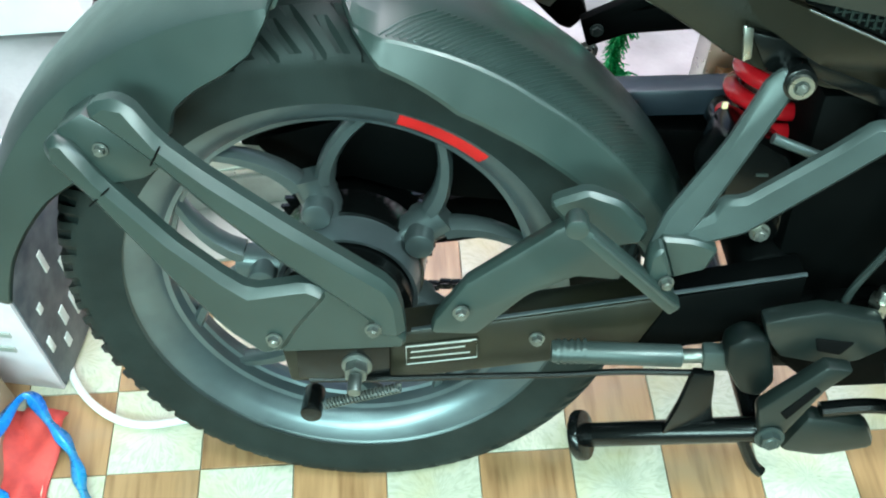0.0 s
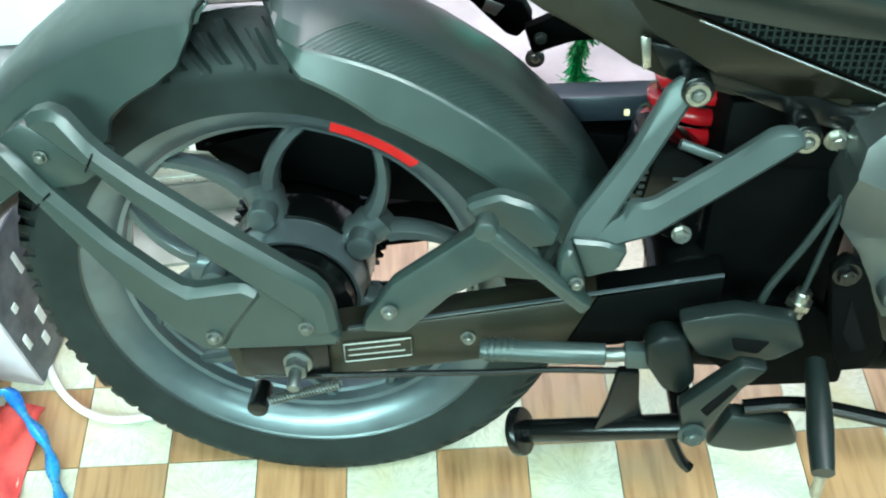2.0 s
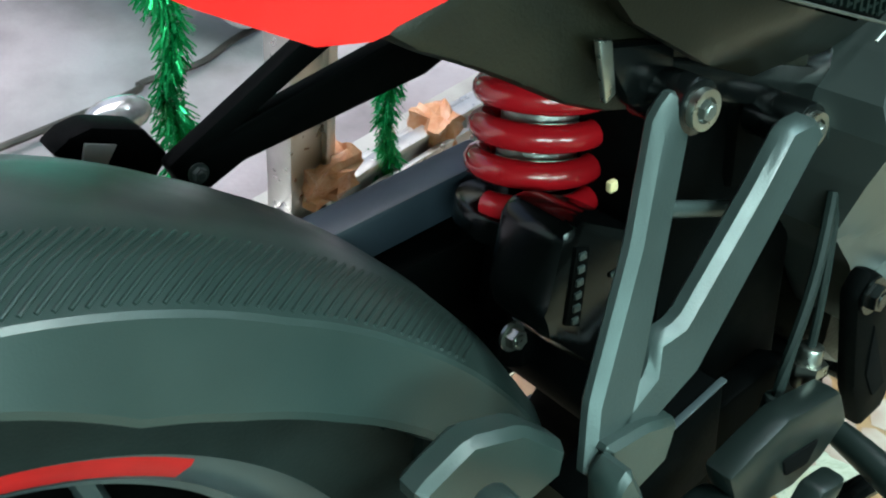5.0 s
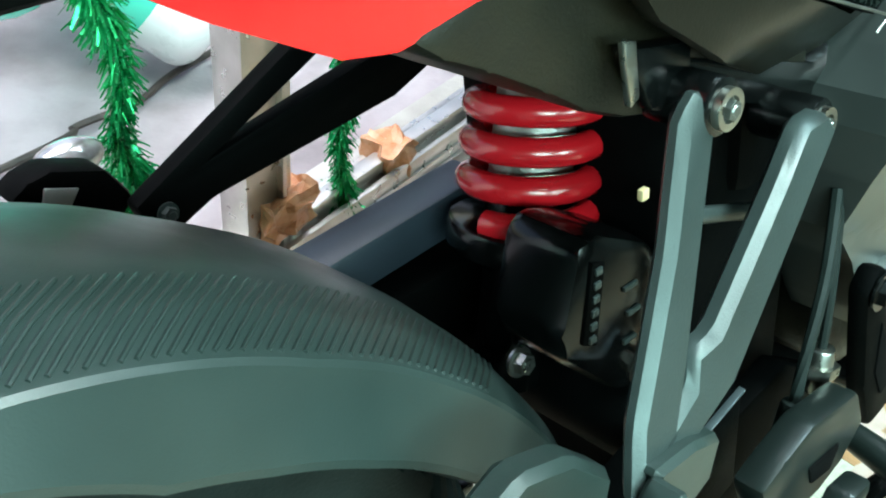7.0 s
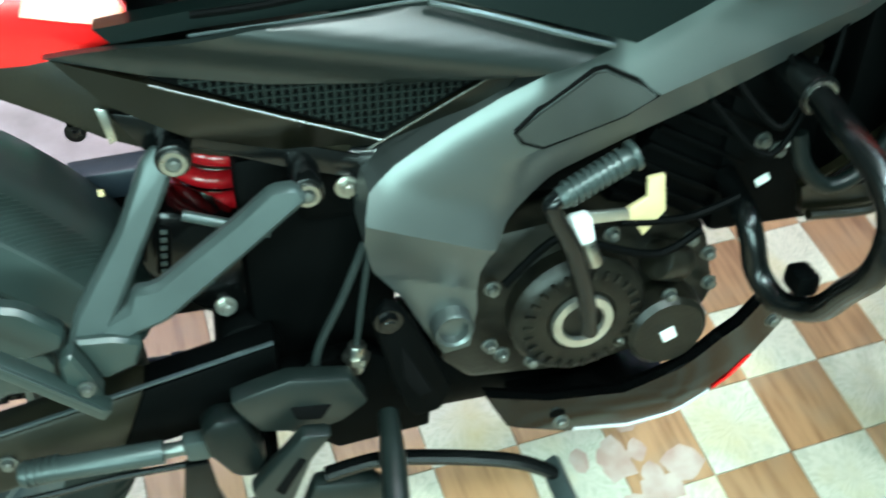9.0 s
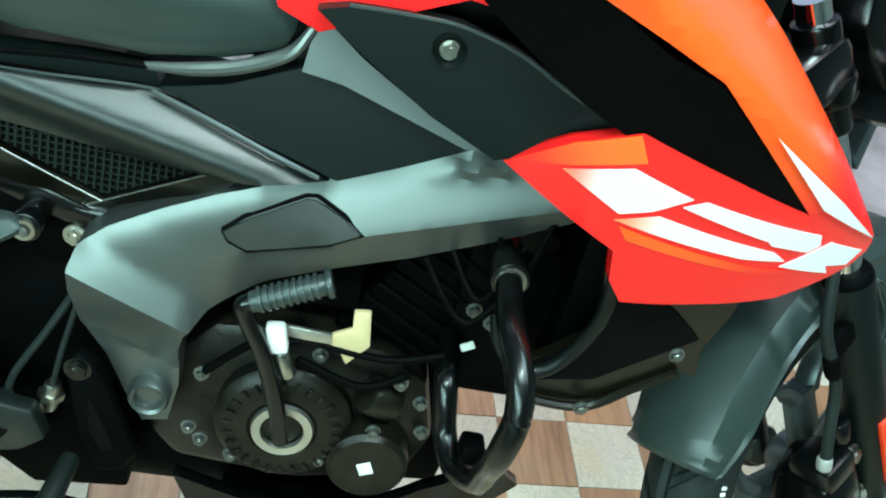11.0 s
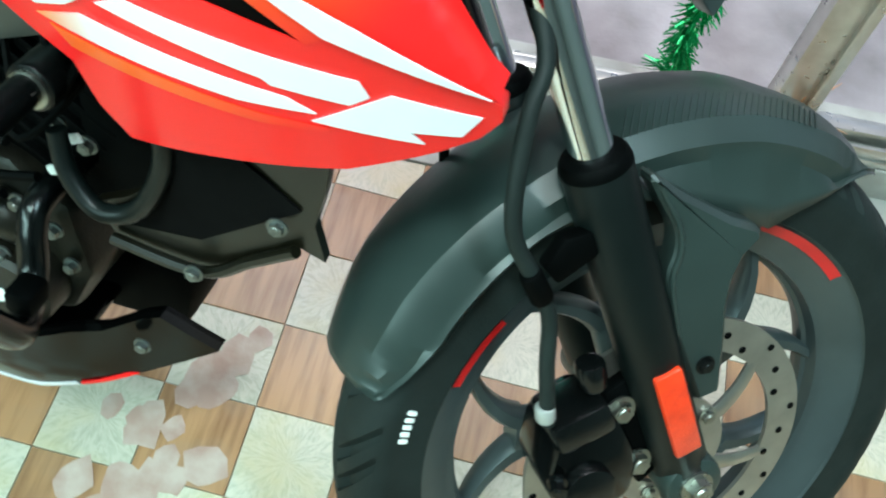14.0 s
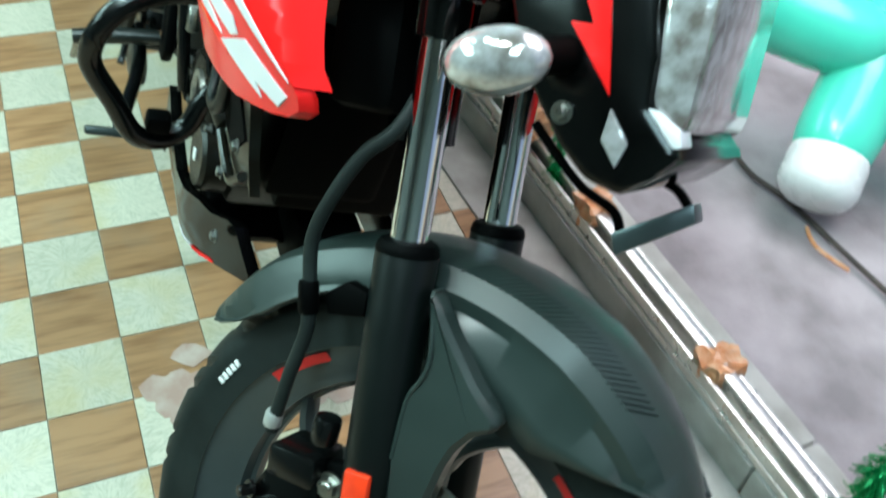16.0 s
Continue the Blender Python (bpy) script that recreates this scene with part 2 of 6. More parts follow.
def hexbolt(p, d, r, h, bm=None):
    """A hexagonal bolt head with a washer and a dished top."""
    d = Vector(d).normalized()
    p = Vector(p)
    bm = cyl(p, p + d * h * 0.25, r * 1.35, seg=18, bm=bm)
    bm = cyl(p + d * h * 0.25, p + d * h, r, r * 0.93, seg=6, bm=bm)
    return cyl(p + d * h, p + d * h * 1.12, r * 0.62, r * 0.5, seg=14, bm=bm)


def ellipsoid(c, size, bm=None, seg=20, rot=None):
    own = bmesh.new()
    bmesh.ops.create_uvsphere(own, u_segments=seg, v_segments=seg // 2, radius=1)
    bmesh.ops.scale(own, vec=size, verts=own.verts)
    bmesh.ops.transform(own, matrix=Matrix.Translation(c) @ (rot or Matrix.Identity(4)), verts=own.verts)
    return joined(own, bm)


def ring(profile, n=120, a0=0.0, a1=360.0, low=None, bm=None):
    """A revolved body round the y axis: profile of (y, r), closed when it ends where it began. Angles from +x towards +z."""
    own = bm or bmesh.new()
    full = abs(a1 - a0) >= 359.9
    cols = []
    for i in range(n if full else n + 1):
        a = radians(a0 + (a1 - a0) * i / n)
        pr = low(math.degrees(a)) if low else profile
        cols.append([own.verts.new((r * math.cos(a), y, r * math.sin(a))) for y, r in pr])
    m = len(cols)
    for i in range(m if full else m - 1):
        A, B = cols[i], cols[(i + 1) % m]
        for k in range(len(A) - 1):
            own.faces.new((A[k], A[k + 1], B[k + 1], B[k]))
    return own


def moved(bm, m):
    bmesh.ops.transform(bm, matrix=m, verts=bm.verts)
    return bm


def thicken(ob, t, offset=0.0):
    s = ob.modifiers.new("thickness", "SOLIDIFY")
    s.thickness, s.offset = t, offset
    return ob

# ---- the place: floor, sill, rail, pavement, walls ----
TILE, TURN = 0.115, radians(5.7)
CT, ST = math.cos(TURN), math.sin(TURN)


def lattice(u, v):
    return 0.98 + TILE * (u * CT - v * ST), -0.145 + TILE * (u * ST + v * CT)


RAIL = Matrix.Translation((0.33, 0.478, 0)) @ Matrix.Rotation(math.atan(0.18), 4, "Z")
RAIL_INV = RAIL.inverted()


def tile_material(name, kind):
    m, t, p = nodes_of(name)
    n, l = t.nodes, t.links
    co, info = n.new("ShaderNodeTexCoord"), n.new("ShaderNodeObjectInfo")
    off = n.new("ShaderNodeVectorMath")
    off.operation = "MULTIPLY_ADD"
    rnd = n.new("ShaderNodeCombineXYZ")
    for i in range(3):
        l.new(info.outputs["Random"], rnd.inputs[i])
    off.inputs[1].default_value = (7.3, 5.1, 3.7)
    l.new(rnd.outputs[0], off.inputs[0])
    l.new(co.outputs["Object"], off.inputs[2])
    tex = n.new("ShaderNodeTexNoise")
    l.new(off.outputs[0], tex.inputs["Vector"])
    mix, mix2 = n.new("ShaderNodeMix"), n.new("ShaderNodeMix")
    mix.data_type = mix2.data_type = "RGBA"
    mr = n.new("ShaderNodeMapRange")
    stain = n.new("ShaderNodeTexNoise")
    stain.inputs["Scale"].default_value, stain.inputs["Detail"].default_value = 11.0, 5.0
    l.new(off.outputs[0], stain.inputs["Vector"])
    mr2 = n.new("ShaderNodeMapRange")
    l.new(stain.outputs[0], mr2.inputs[0])
    if kind == "white":
        tex.inputs["Scale"].default_value, tex.inputs["Detail"].default_value = 60.0, 6.0
        tex.inputs["Distortion"].default_value = 1.5
        a, b, c = (0.49, 0.46, 0.37), (0.365, 0.355, 0.275), (0.45, 0.37, 0.185)
        mr2.inputs[1].default_value, mr2.inputs[2].default_value, mr2.inputs[4].default_value = 0.5, 0.78, 0.75
    else:
        mp = n.new("ShaderNodeMapping")
        mp.inputs["Scale"].default_value = (14.0, 1.4, 1.0)
        l.new(off.outputs[0], mp.inputs["Vector"])
        l.new(mp.outputs[0], tex.inputs["Vector"])
        tex.inputs["Scale"].default_value, tex.inputs["Detail"].default_value = 6.0, 8.0
        a, b, c = (0.34, 0.182, 0.088), (0.205, 0.1, 0.045), (0.28, 0.19, 0.125)
        mr2.inputs[1].default_value, mr2.inputs[2].default_value, mr2.inputs[4].default_value = 0.5, 0.75, 0.6
    if kind == "white":
        rad, sep, ln = n.new("ShaderNodeTexGradient"), n.new("ShaderNodeCombineXYZ"), n.new("ShaderNodeVectorMath")
        rad.gradient_type = "RADIAL"
        ln.operation = "LENGTH"
        l.new(co.outputs["Object"], rad.inputs[0])
        l.new(co.outputs["Object"], ln.inputs[0])
        mul = n.new("ShaderNodeMath")
        mul.operation, mul.inputs[1].default_value = "MULTIPLY", 26.0
        l.new(rad.outputs["Fac"], mul.inputs[0])
        l.new(mul.outputs[0], sep.inputs[0])
        mul2 = n.new("ShaderNodeMath")
        mul2.operation, mul2.inputs[1].default_value = "MULTIPLY", 34.0
        l.new(ln.outputs["Value"], mul2.inputs[0])
        l.new(mul2.outputs[0], sep.inputs[1])
        l.new(info.outputs["Random"], sep.inputs[2])
        tex.inputs["Scale"].default_value = 1.6
        l.new(sep.outputs[0], tex.inputs["Vector"])
    mr.inputs[1].default_value, mr.inputs[2].default_value = 0.42, 0.68
    l.new(tex.outputs[0], mr.inputs[0])
    l.new(mr.outputs[0], mix.inputs[0])
    mix.inputs[6].default_value, mix.inputs[7].default_value = (*a, 1), (*b, 1)
    l.new(mr2.outputs[0], mix2.inputs[0])
    l.new(mix.outputs[2], mix2.inputs[6])
    mix2.inputs[7].default_value = (*c, 1)
    hs = n.new("ShaderNodeHueSaturation")
    val = n.new("ShaderNodeMapRange")
    val.inputs[3].default_value, val.inputs[4].default_value = 0.85, 1.12
    l.new(info.outputs["Random"], val.inputs[0])
    l.new(val.outputs[0], hs.inputs["Value"])
    l.new(mix2.outputs[2], hs.inputs["Color"])
    l.new(hs.outputs[0], p.inputs["Base Color"])
    p.inputs["Roughness"].default_value = 0.33
    b2 = n.new("ShaderNodeBump")
    b2.inputs["Strength"].default_value, b2.inputs["Distance"].default_value = 0.35, 0.001
    l.new(tex.outputs[0], b2.inputs["Height"])
    l.new(b2.outputs[0], p.inputs["Normal"])
    return m


TILEWHITE, TILEBROWN = tile_material("ivory_floor_tile", "white"), tile_material("brown_wood_look_tile", "brown")
GROUT = material("floor_grout", (0.34, 0.31, 0.25), 0.8, 0, (0.25, 0.22, 0.17), 40, 0.5, 300)
CONCRETE = material("worn_concrete", (0.36, 0.318, 0.328), 0.8, 0, (0.2, 0.175, 0.18), 7.0, 0.7, 120, 0, 0.1)
SILLMAT = material("dusty_cement_sill", (0.4, 0.39, 0.36), 0.75, 0, (0.28, 0.27, 0.24), 14, 0.7, 160)
RAILMAT = material("aluminium_rail", (0.66, 0.66, 0.62), 0.3, 0.9, (0.5, 0.5, 0.46), 20, 0.2, 500)
WALLPAINT = material("grey_green_wall_paint", (0.15, 0.18, 0.17), 0.7, 0, (0.13, 0.155, 0.145), 5, 0.3, 200)
PILLARPAINT = material("white_pillar_paint", (0.74, 0.75, 0.75), 0.6, 0, (0.66, 0.67, 0.66), 5, 0.3, 200)
MORTAR = material("pink_mortar_patch", (0.34, 0.215, 0.175), 0.8, 0, (0.43, 0.34, 0.29), 24, 0.6, 140)

floor = part("floor", moved(box((0.0, -2.95, -0.055), (10.0, 6.0, 0.1), 0), RAIL), GROUT, smooth=False)
tagged(floor, "tiled shop floor, ivory and brown checks with worn grout", "floor", kind="structure")
pavement = part("pavement", box((0.4, 4.56, -0.06), (40.0, 8.0, 0.1), 0), CONCRETE, smooth=False)
pavement.matrix_world = RAIL @ Matrix.Translation((0, -0.46, 0))
tagged(pavement, "worn grey concrete pavement outside the shop front", "pavement", kind="structure")

sill_bm = bmesh.new()
for i in range(3):
    box((-1.0 + 1.25 * i, 0.06, 0.03), (1.248, 0.12, 0.07), 0.006, bm=sill_bm)
sill = part("trim_sill", sill_bm, SILLMAT)
sill.matrix_world = RAIL
tagged(sill, "low dusty cement sill under the aluminium rail", "sill", kind="structure")
strip = part("trim_strip", box((0.25, -0.047, -0.01), (3.75, 0.096, 0.032), 0.003), SILLMAT)
strip.matrix_world = RAIL
tagged(strip, "dusty cement strip between the floor tiles and the sill", "strip", kind="structure")
rail_bm = bmesh.new()
for y, z, w, h in ((0.03, 0.072, 0.05, 0.014), (0.012, 0.085, 0.008, 0.03), (0.034, 0.085, 0.006, 0.03), (0.055, 0.085, 0.008, 0.04), (0.034, 0.105, 0.02, 0.018)):
    box((0.4, y, z), (3.6, w, h), 0.0015, bm=rail_bm)
rail = part("trim_rail", rail_bm, RAILMAT)
rail.matrix_world = RAIL
tagged(rail, "scratched aluminium sliding door rail along the sill", "rail", kind="structure")
for x in (0.172, 1.185):
    bm = bmesh.new()
    for dx, dy, sx, sy in ((0, 0, 0.06, 0.004), (-0.03, 0.018, 0.004, 0.04), (0.03, 0.018, 0.004, 0.04), (0.0, 0.034, 0.06, 0.004), (0.014, -0.006, 0.006, 0.01)):
        box((dx, dy, 1.33), (sx, sy, 2.5), 0.001, bm=bm)
    post = part("trim_post", bm, RAILMAT)
    post.matrix_world = RAIL @ Matrix.Translation((x, 0.025, 0.0))
    tagged(post, "upright aluminium channel of the shop front", "post", kind="structure")


def wall(name, c, size, label):
    ob = part(name, box(c, size, 0), WALLPAINT, smooth=False)
    return tagged(ob, label, "wall", kind="structure")


wall("wall_south", (0.4, -3.28, 1.4), (7.2, 0.16, 2.8), "plain grey-green painted shop wall")
wall("wall_west", (-3.18, -0.9, 1.4), (0.16, 4.6, 2.8), "plain grey-green painted shop wall")
wall("wall_east", (3.98, -0.9, 1.4), (0.16, 4.6, 2.8), "plain grey-green painted shop wall")
tagged(part("ceiling", box((0.4, -1.42, 2.78), (7.4, 3.9, 0.12), 0), WALLPAINT, smooth=False), "plain grey-green shop ceiling", "ceiling", kind="structure")

# ---- the motorcycle, in its own axes: x ahead, y to its left, z up, rear wheel on the origin ----
bike = new("motorcycle")
bike.matrix_world = pose(0.012, -0.004, 0.004, -15.5, 0, 0)
bike.empty_display_size = 0.2
tagged(bike, "black and red sport motorcycle leaning on its side stand", "motorcycle")
AXZ = 0.3005
HUB = Matrix.Translation((0, 0, AXZ))


def P(name, bm, mat, label="", parent=None, **k):
    return part(name, bm, mat, parent or bike, label, **k)


def tyre_mesh(R, W, rim_r, blocks, seg=504, dense=False):
    """A tyre with slanted grooves cut into its tread."""
    bm = bmesh.new()
    prof = []
    for k in range(27):
        s = -1 + 2 * k / 26
        a = s * radians(118)
        y = W * math.sin(a) if abs(a) < math.pi / 2 else math.copysign(W * (1 - 0.10 * (abs(a) - math.pi / 2)), a)
        depth = R - rim_r
        r = R - depth * 0.5 * (1 - math.cos(a)) * (1.02 if abs(a) < 1.2 else 1.0)
        if abs(s) > 0.999:
            r = rim_r
        prof.append((y, r, a))
    cols = []
    per = seg // blocks
    for i in range(seg):
        col = []
        for y, r, a in prof:
            d = abs(a)
            # the rows are sheared, so that each slanted groove follows the mesh
            th = 2 * math.pi * (i / seg - (0.85 * min(d, 1.25) + (0.5 if a > 0 else 0) * min(1.0, d / 0.2)) / blocks * 1.6)
            g = 0.0
            if dense:
                if (0.2 if (i // per) % 2 else 0.55) < d < (1.35 if (i // per) % 2 else 1.15) and i % per < 3:
                    g = 0.007
            elif 0.16 < d < 1.2 and i % per < 4 and (i // per) % 3 != 2:
                g = 0.008
            if d < 0.07:
                g = 0.004
            col.append(bm.verts.new(((r - g) * math.cos(th), y, (r - g) * math.sin(th))))
        cols.append(col)
    for i in range(seg):
        A, B = cols[i], cols[(i + 1) % seg]
        for k in range(len(A) - 1):
            bm.faces.new((A[k], A[k + 1], B[k + 1], B[k]))
    return bm


def rim_profile(r, w):
    return [(-w, r + 0.006), (-w - 0.003, r), (-w + 0.002, r - 0.012), (-w + 0.012, r - 0.026), (-0.020, r - 0.030), (-0.018, r - 0.035), (-0.006, r - 0.037), (-0.004, r - 0.041), (0.004, r - 0.041), (0.006, r - 0.037), (0.018, r - 0.035), (0.020, r - 0.030),
            (w - 0.012, r - 0.026), (w - 0.002, r - 0.012), (w + 0.003, r), (w, r + 0.006), (w - 0.008, r), (0.012, r - 0.022),
            (-0.012, r - 0.022), (-w + 0.008, r), (-w, r + 0.006)]


def spoke_arm(r0, a0, r1, a1, w0, w1, y0, y1, t0, t1):
    """One arm of a cast spoke, from the hub outwards, tapering."""
    own = bmesh.new()
    rows = []
    for k in range(7):
        s = k / 6
        r = r0 + (r1 - r0) * s
        a = radians(a0 + (a1 - a0) * s ** 1.3)
        w, yc, t = w0 + (w1 - w0) * s, y0 + (y1 - y0) * s, t0 + (t1 - t0) * s
        c = Vector((r * math.cos(a), yc, r * math.sin(a)))
        side = Vector((-math.sin(a), 0, math.cos(a)))
        rows.append([own.verts.new(c + side * p * w + Vector((0, q * t, 0))) for p, q in
                     ((-1, 0.6), (-1, -0.5), (-0.55, -1), (0.55, -1), (1, -0.5), (1, 0.6), (0.5, 1), (-0.5, 1))])
    for A, B in zip(rows, rows[1:]):
        for k in range(8):
            own.faces.new((A[k], A[(k + 1) % 8], B[(k + 1) % 8], B[k]))
    own.faces.new(rows[0][::-1])
    own.faces.new(rows[-1])
    return own


def wheel(parent_place, R, W, rim_r, rim_w, tape_angles, turn, hub_r, hub_w, name):
    """A cast wheel: the rim is the part; tyre, spokes, hub and tapes hang on it."""
    m = parent_place
    rim = P(name, moved(ring(rim_profile(rim_r, rim_w), 140), m), RIMSTEEL if name == "rear_wheel" else RIMPAINT, "dark grey cast wheel with red rim tape")
    part("tyre", moved(tyre_mesh(R, W, rim_r, 84, 588, True) if name == "rear_wheel" else tyre_mesh(R, W, rim_r, 56), m), RUBBER, rim, "black grooved rubber tyre", angle=25)
    bead = ring([(-rim_w - 0.002, rim_r + 0.010), (-rim_w - 0.006, rim_r + 0.004), (-rim_w - 0.002, rim_r - 0.001)], 140)
    ring([(rim_w + 0.002, rim_r + 0.010), (rim_w + 0.006, rim_r + 0.004), (rim_w + 0.002, rim_r - 0.001)], 140, bm=bead)
    part("rim_lip", moved(bead, m), RIMPAINT, rim)
    for k in range(5):
        a = turn + 72 * k
        bm = spoke_arm(hub_r * 0.8, a, 0.120, a, 0.016, 0.02, 0.004, 0.004, 0.018, 0.014)
        for s in (-1, 1):
            joined(spoke_arm(0.112, a + 7 * s, rim_r - 0.024, a + 28.5 * s, 0.0105, 0.008, 0.004, 0.0, 0.014, 0.010), bm)
        part("spoke", moved(bm, m), RIMPAINT, rim, angle=50)
    hub = cyl((0, -hub_w, 0), (0, hub_w, 0), hub_r, seg=40, bevel=0.006)
    cyl((0, -hub_w - 0.01, 0), (0, hub_w + 0.01, 0), hub_r * 0.6, seg=30, bevel=0.004, bm=hub)
    part("hub", moved(hub, m), RIMSTEEL, rim)
    for c, half, *only in tape_angles:
        for s in only or (-1, 1):
            y = s * (rim_w + 0.0008)
            prof = [(y, rim_r - 0.0015), (y * 0.97, rim_r - 0.011), (y * 0.80, rim_r - 0.0215)] if name == "rear_wheel" else [(y * 1.09, rim_r - 0.0035), (y * 1.02, rim_r - 0.007), (y * 0.96, rim_r - 0.0125)]
            part("rim_tape", moved(ring(prof, 24, c - half, c + half), m), REDTAPE, rim, "red adhesive rim tape")
    return rim


rear = wheel(HUB, 0.3005, 0.052, 0.225, 0.040, ((63, 12), (-46, 12, 1)), 36, 0.062, 0.05, "rear_wheel")
# drum brake on the hub's right, sprocket and chain on its left
drum = bmesh.new()
ring([(-0.074, 0.0), (-0.072, 0.03), (-0.070, 0.062), (-0.066, 0.068), (-0.05, 0.068), (-0.048, 0.064), (0.0, 0.07), (0.02, 0.074)], 60, bm=drum)
P("brake_drum", moved(drum, HUB), BLACKSTEEL, "black brake drum plate", rear)
P("drum_shell", moved(ring([(-0.044, 0.068), (-0.046, 0.0725), (-0.008, 0.074), (-0.006, 0.066)], 60), HUB), RIMSTEEL, "grey alloy hub shell", rear)
P("sprocket_carrier", moved(ring([(-0.008, 0.060), (-0.007, 0.077), (0.03, 0.079), (0.045, 0.070), (0.046, 0.0)], 60), HUB), BLACKSTEEL, "", rear)
for k in range(5):
    a = radians(36 + 72 * k)
    lug = cyl((0.09 * math.cos(a), -0.03, 0.09 * math.sin(a)), (0.09 * math.cos(a), 0.03, 0.09 * math.sin(a)), 0.015, seg=14, bevel=0.003)
    P("hub_lug", moved(lug, HUB), RIMPAINT, "", rear)
lever = prism([(0.0, 0.02), (0.016, 0.012), (-0.02, -0.095), (-0.034, -0.095), (-0.034, -0.08)], -0.086, -0.078, 0.002)
cyl((0, -0.092, 0.012), (0, -0.07, 0.012), 0.012, seg=16, bevel=0.002, bm=lever)
P("brake_lever", moved(lever, Matrix.Translation((-0.002, 0, AXZ + 0.012))), BLACKSTEEL)
spr = bmesh.new()
N = 44
vs = []
for i in range(N * 2):
    a, r = math.pi * i / N, 0.088 if i % 2 else 0.079
    vs.append(spr.verts.new((r * math.cos(a), 0.062, r * math.sin(a))))
f = spr.faces.new(vs)
r_ = bmesh.ops.extrude_face_region(spr, geom=[f])
bmesh.ops.translate(spr, vec=(0, 0.006, 0), verts=[v for v in r_["geom"] if isinstance(v, bmesh.types.BMVert)])
P("sprocket", moved(spr, HUB), BLACKSTEEL, "", rear)
for z0, z1 in ((-0.085, 0.045), (0.085, -0.005)):
    links = bmesh.new()
    for i in range(34):
        box((0.014 * i, 0.065 + 0.002 * (i % 2), AXZ + z0 + z1 * i / 33), (0.0148, 0.012, 0.009), 0.0025, bm=links)
    P("chain_run", links, BLACKSTEEL, "oily black drive chain")
guard = prism([(-0.12, 0.40), (0.02, 0.395), (0.10, 0.37), (0.30, 0.37), (0.30, 0.45), (0.16, 0.455), (0.0, 0.47), (-0.12, 0.445)], 0.075, 0.088, 0.003)
prism([(-0.12, 0.445), (0.0, 0.47), (0.16, 0.455), (0.16, 0.46), (0.0, 0.476), (-0.12, 0.451)], 0.03, 0.088, 0.002, guard)
cg = P("chain_guard", guard, MATTE)
part("inner_cover", prism([(-0.10, 0.425), (-0.06, 0.375), (0.0, 0.385), (0.07, 0.365), (0.16, 0.36), (0.16, 0.44), (0.0, 0.455)], 0.046, 0.056, 0.002), MATTE, cg)
part("front_cover", prism([(0.14, 0.40), (0.20, 0.435), (0.33, 0.459), (0.44, 0.463), (0.458, 0.455), (0.45, 0.405), (0.2, 0.375)], 0.09, 0.135, 0.006), MATTE, cg)
part("top_bar", box((0.333, 0.078, 0.4735), (0.155, 0.034, 0.030), 0.004, Matrix.Rotation(radians(-3.5), 4, "Y")), BLUEBAR, cg, "black guard bar with a blue-grey sky reflection painted on")
part("sticker", box((0.058, 0.0735, 0.415), (0.021, 0.002, 0.012), 0.0005), PAPER, cg, "small white sticker")

# swing arm
SW = [(-0.056, 0.297), (0.062, 0.322), (0.172, 0.346), (0.276, 0.37), (0.42, 0.406), (0.42, 0.336), (0.225, 0.294), (0.114, 0.27), (0.011, 0.252), (-0.05, 0.25)]
swing = P("swing_arm", prism([(-0.056, 0.297), (0.062, 0.322), (0.172, 0.346), (0.276, 0.37), (0.31, 0.378), (0.28, 0.306), (0.225, 0.294), (0.114, 0.27), (0.011, 0.252), (-0.05, 0.25)], -0.120, -0.082, 0.005), OLIVE, "box-section black swing arm with a label")
# far arm and cross tube near-black: shade inside the frame put into colour
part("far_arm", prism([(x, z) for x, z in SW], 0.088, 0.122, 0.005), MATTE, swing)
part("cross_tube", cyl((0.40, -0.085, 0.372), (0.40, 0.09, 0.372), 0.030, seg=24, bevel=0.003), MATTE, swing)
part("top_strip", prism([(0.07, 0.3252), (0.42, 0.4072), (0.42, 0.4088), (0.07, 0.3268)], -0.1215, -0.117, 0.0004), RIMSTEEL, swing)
# front end of the same arm, its shade painted as near-black
part("shaded_end", prism([(0.308, 0.376), (0.422, 0.4045), (0.422, 0.334), (0.278, 0.304)], -0.1195, -0.083, 0.004), MATTE, swing)
lab = prism([(0.063, 0.306), (0.066, 0.309), (0.131, 0.321), (0.134, 0.318), (0.134, 0.297), (0.131, 0.294), (0.066, 0.282), (0.063, 0.285)], -0.1225, -0.119, 0.0006)
lb = part("label_plate", lab, OLIVE, swing, "outlined label with lines of pale small print")
part("label_border", tube([(0.065, -0.1228, 0.3065), (0.132, -0.1228, 0.3195), (0.1325, -0.1228, 0.2965), (0.0655, -0.1228, 0.2835), (0.065, -0.1228, 0.3065)], 0.0007, 5, round_path=False), LABEL, lb)
for i, (a, b) in enumerate(((0.0, 1.0), (0.05, 0.9), (0.0, 0.98))):
    zc = 0.3115 - 0.0075 * i - 0.003
    part("text_bar", prism([(0.069 + a * 0.01, zc - 0.002 + 0.1 * a * 0.01), (0.07 + 0.057 * b, zc + 0.0085), (0.07 + 0.057 * b, zc + 0.0098), (0.069 + a * 0.01, zc - 0.0007)], -0.1232, -0.1222, 0), LABEL, lb)
adj = prism([(-0.04, 0.30), (0.05, 0.317), (0.05, 0.262), (-0.04, 0.262)], -0.126, -0.118, 0.002)
part("axle_plate", adj, BLACKSTEEL, swing)
ax_bm = cyl((0.018, -0.125, 0.284), (0.018, -0.129, 0.284), 0.0150, seg=24, bevel=0.001)
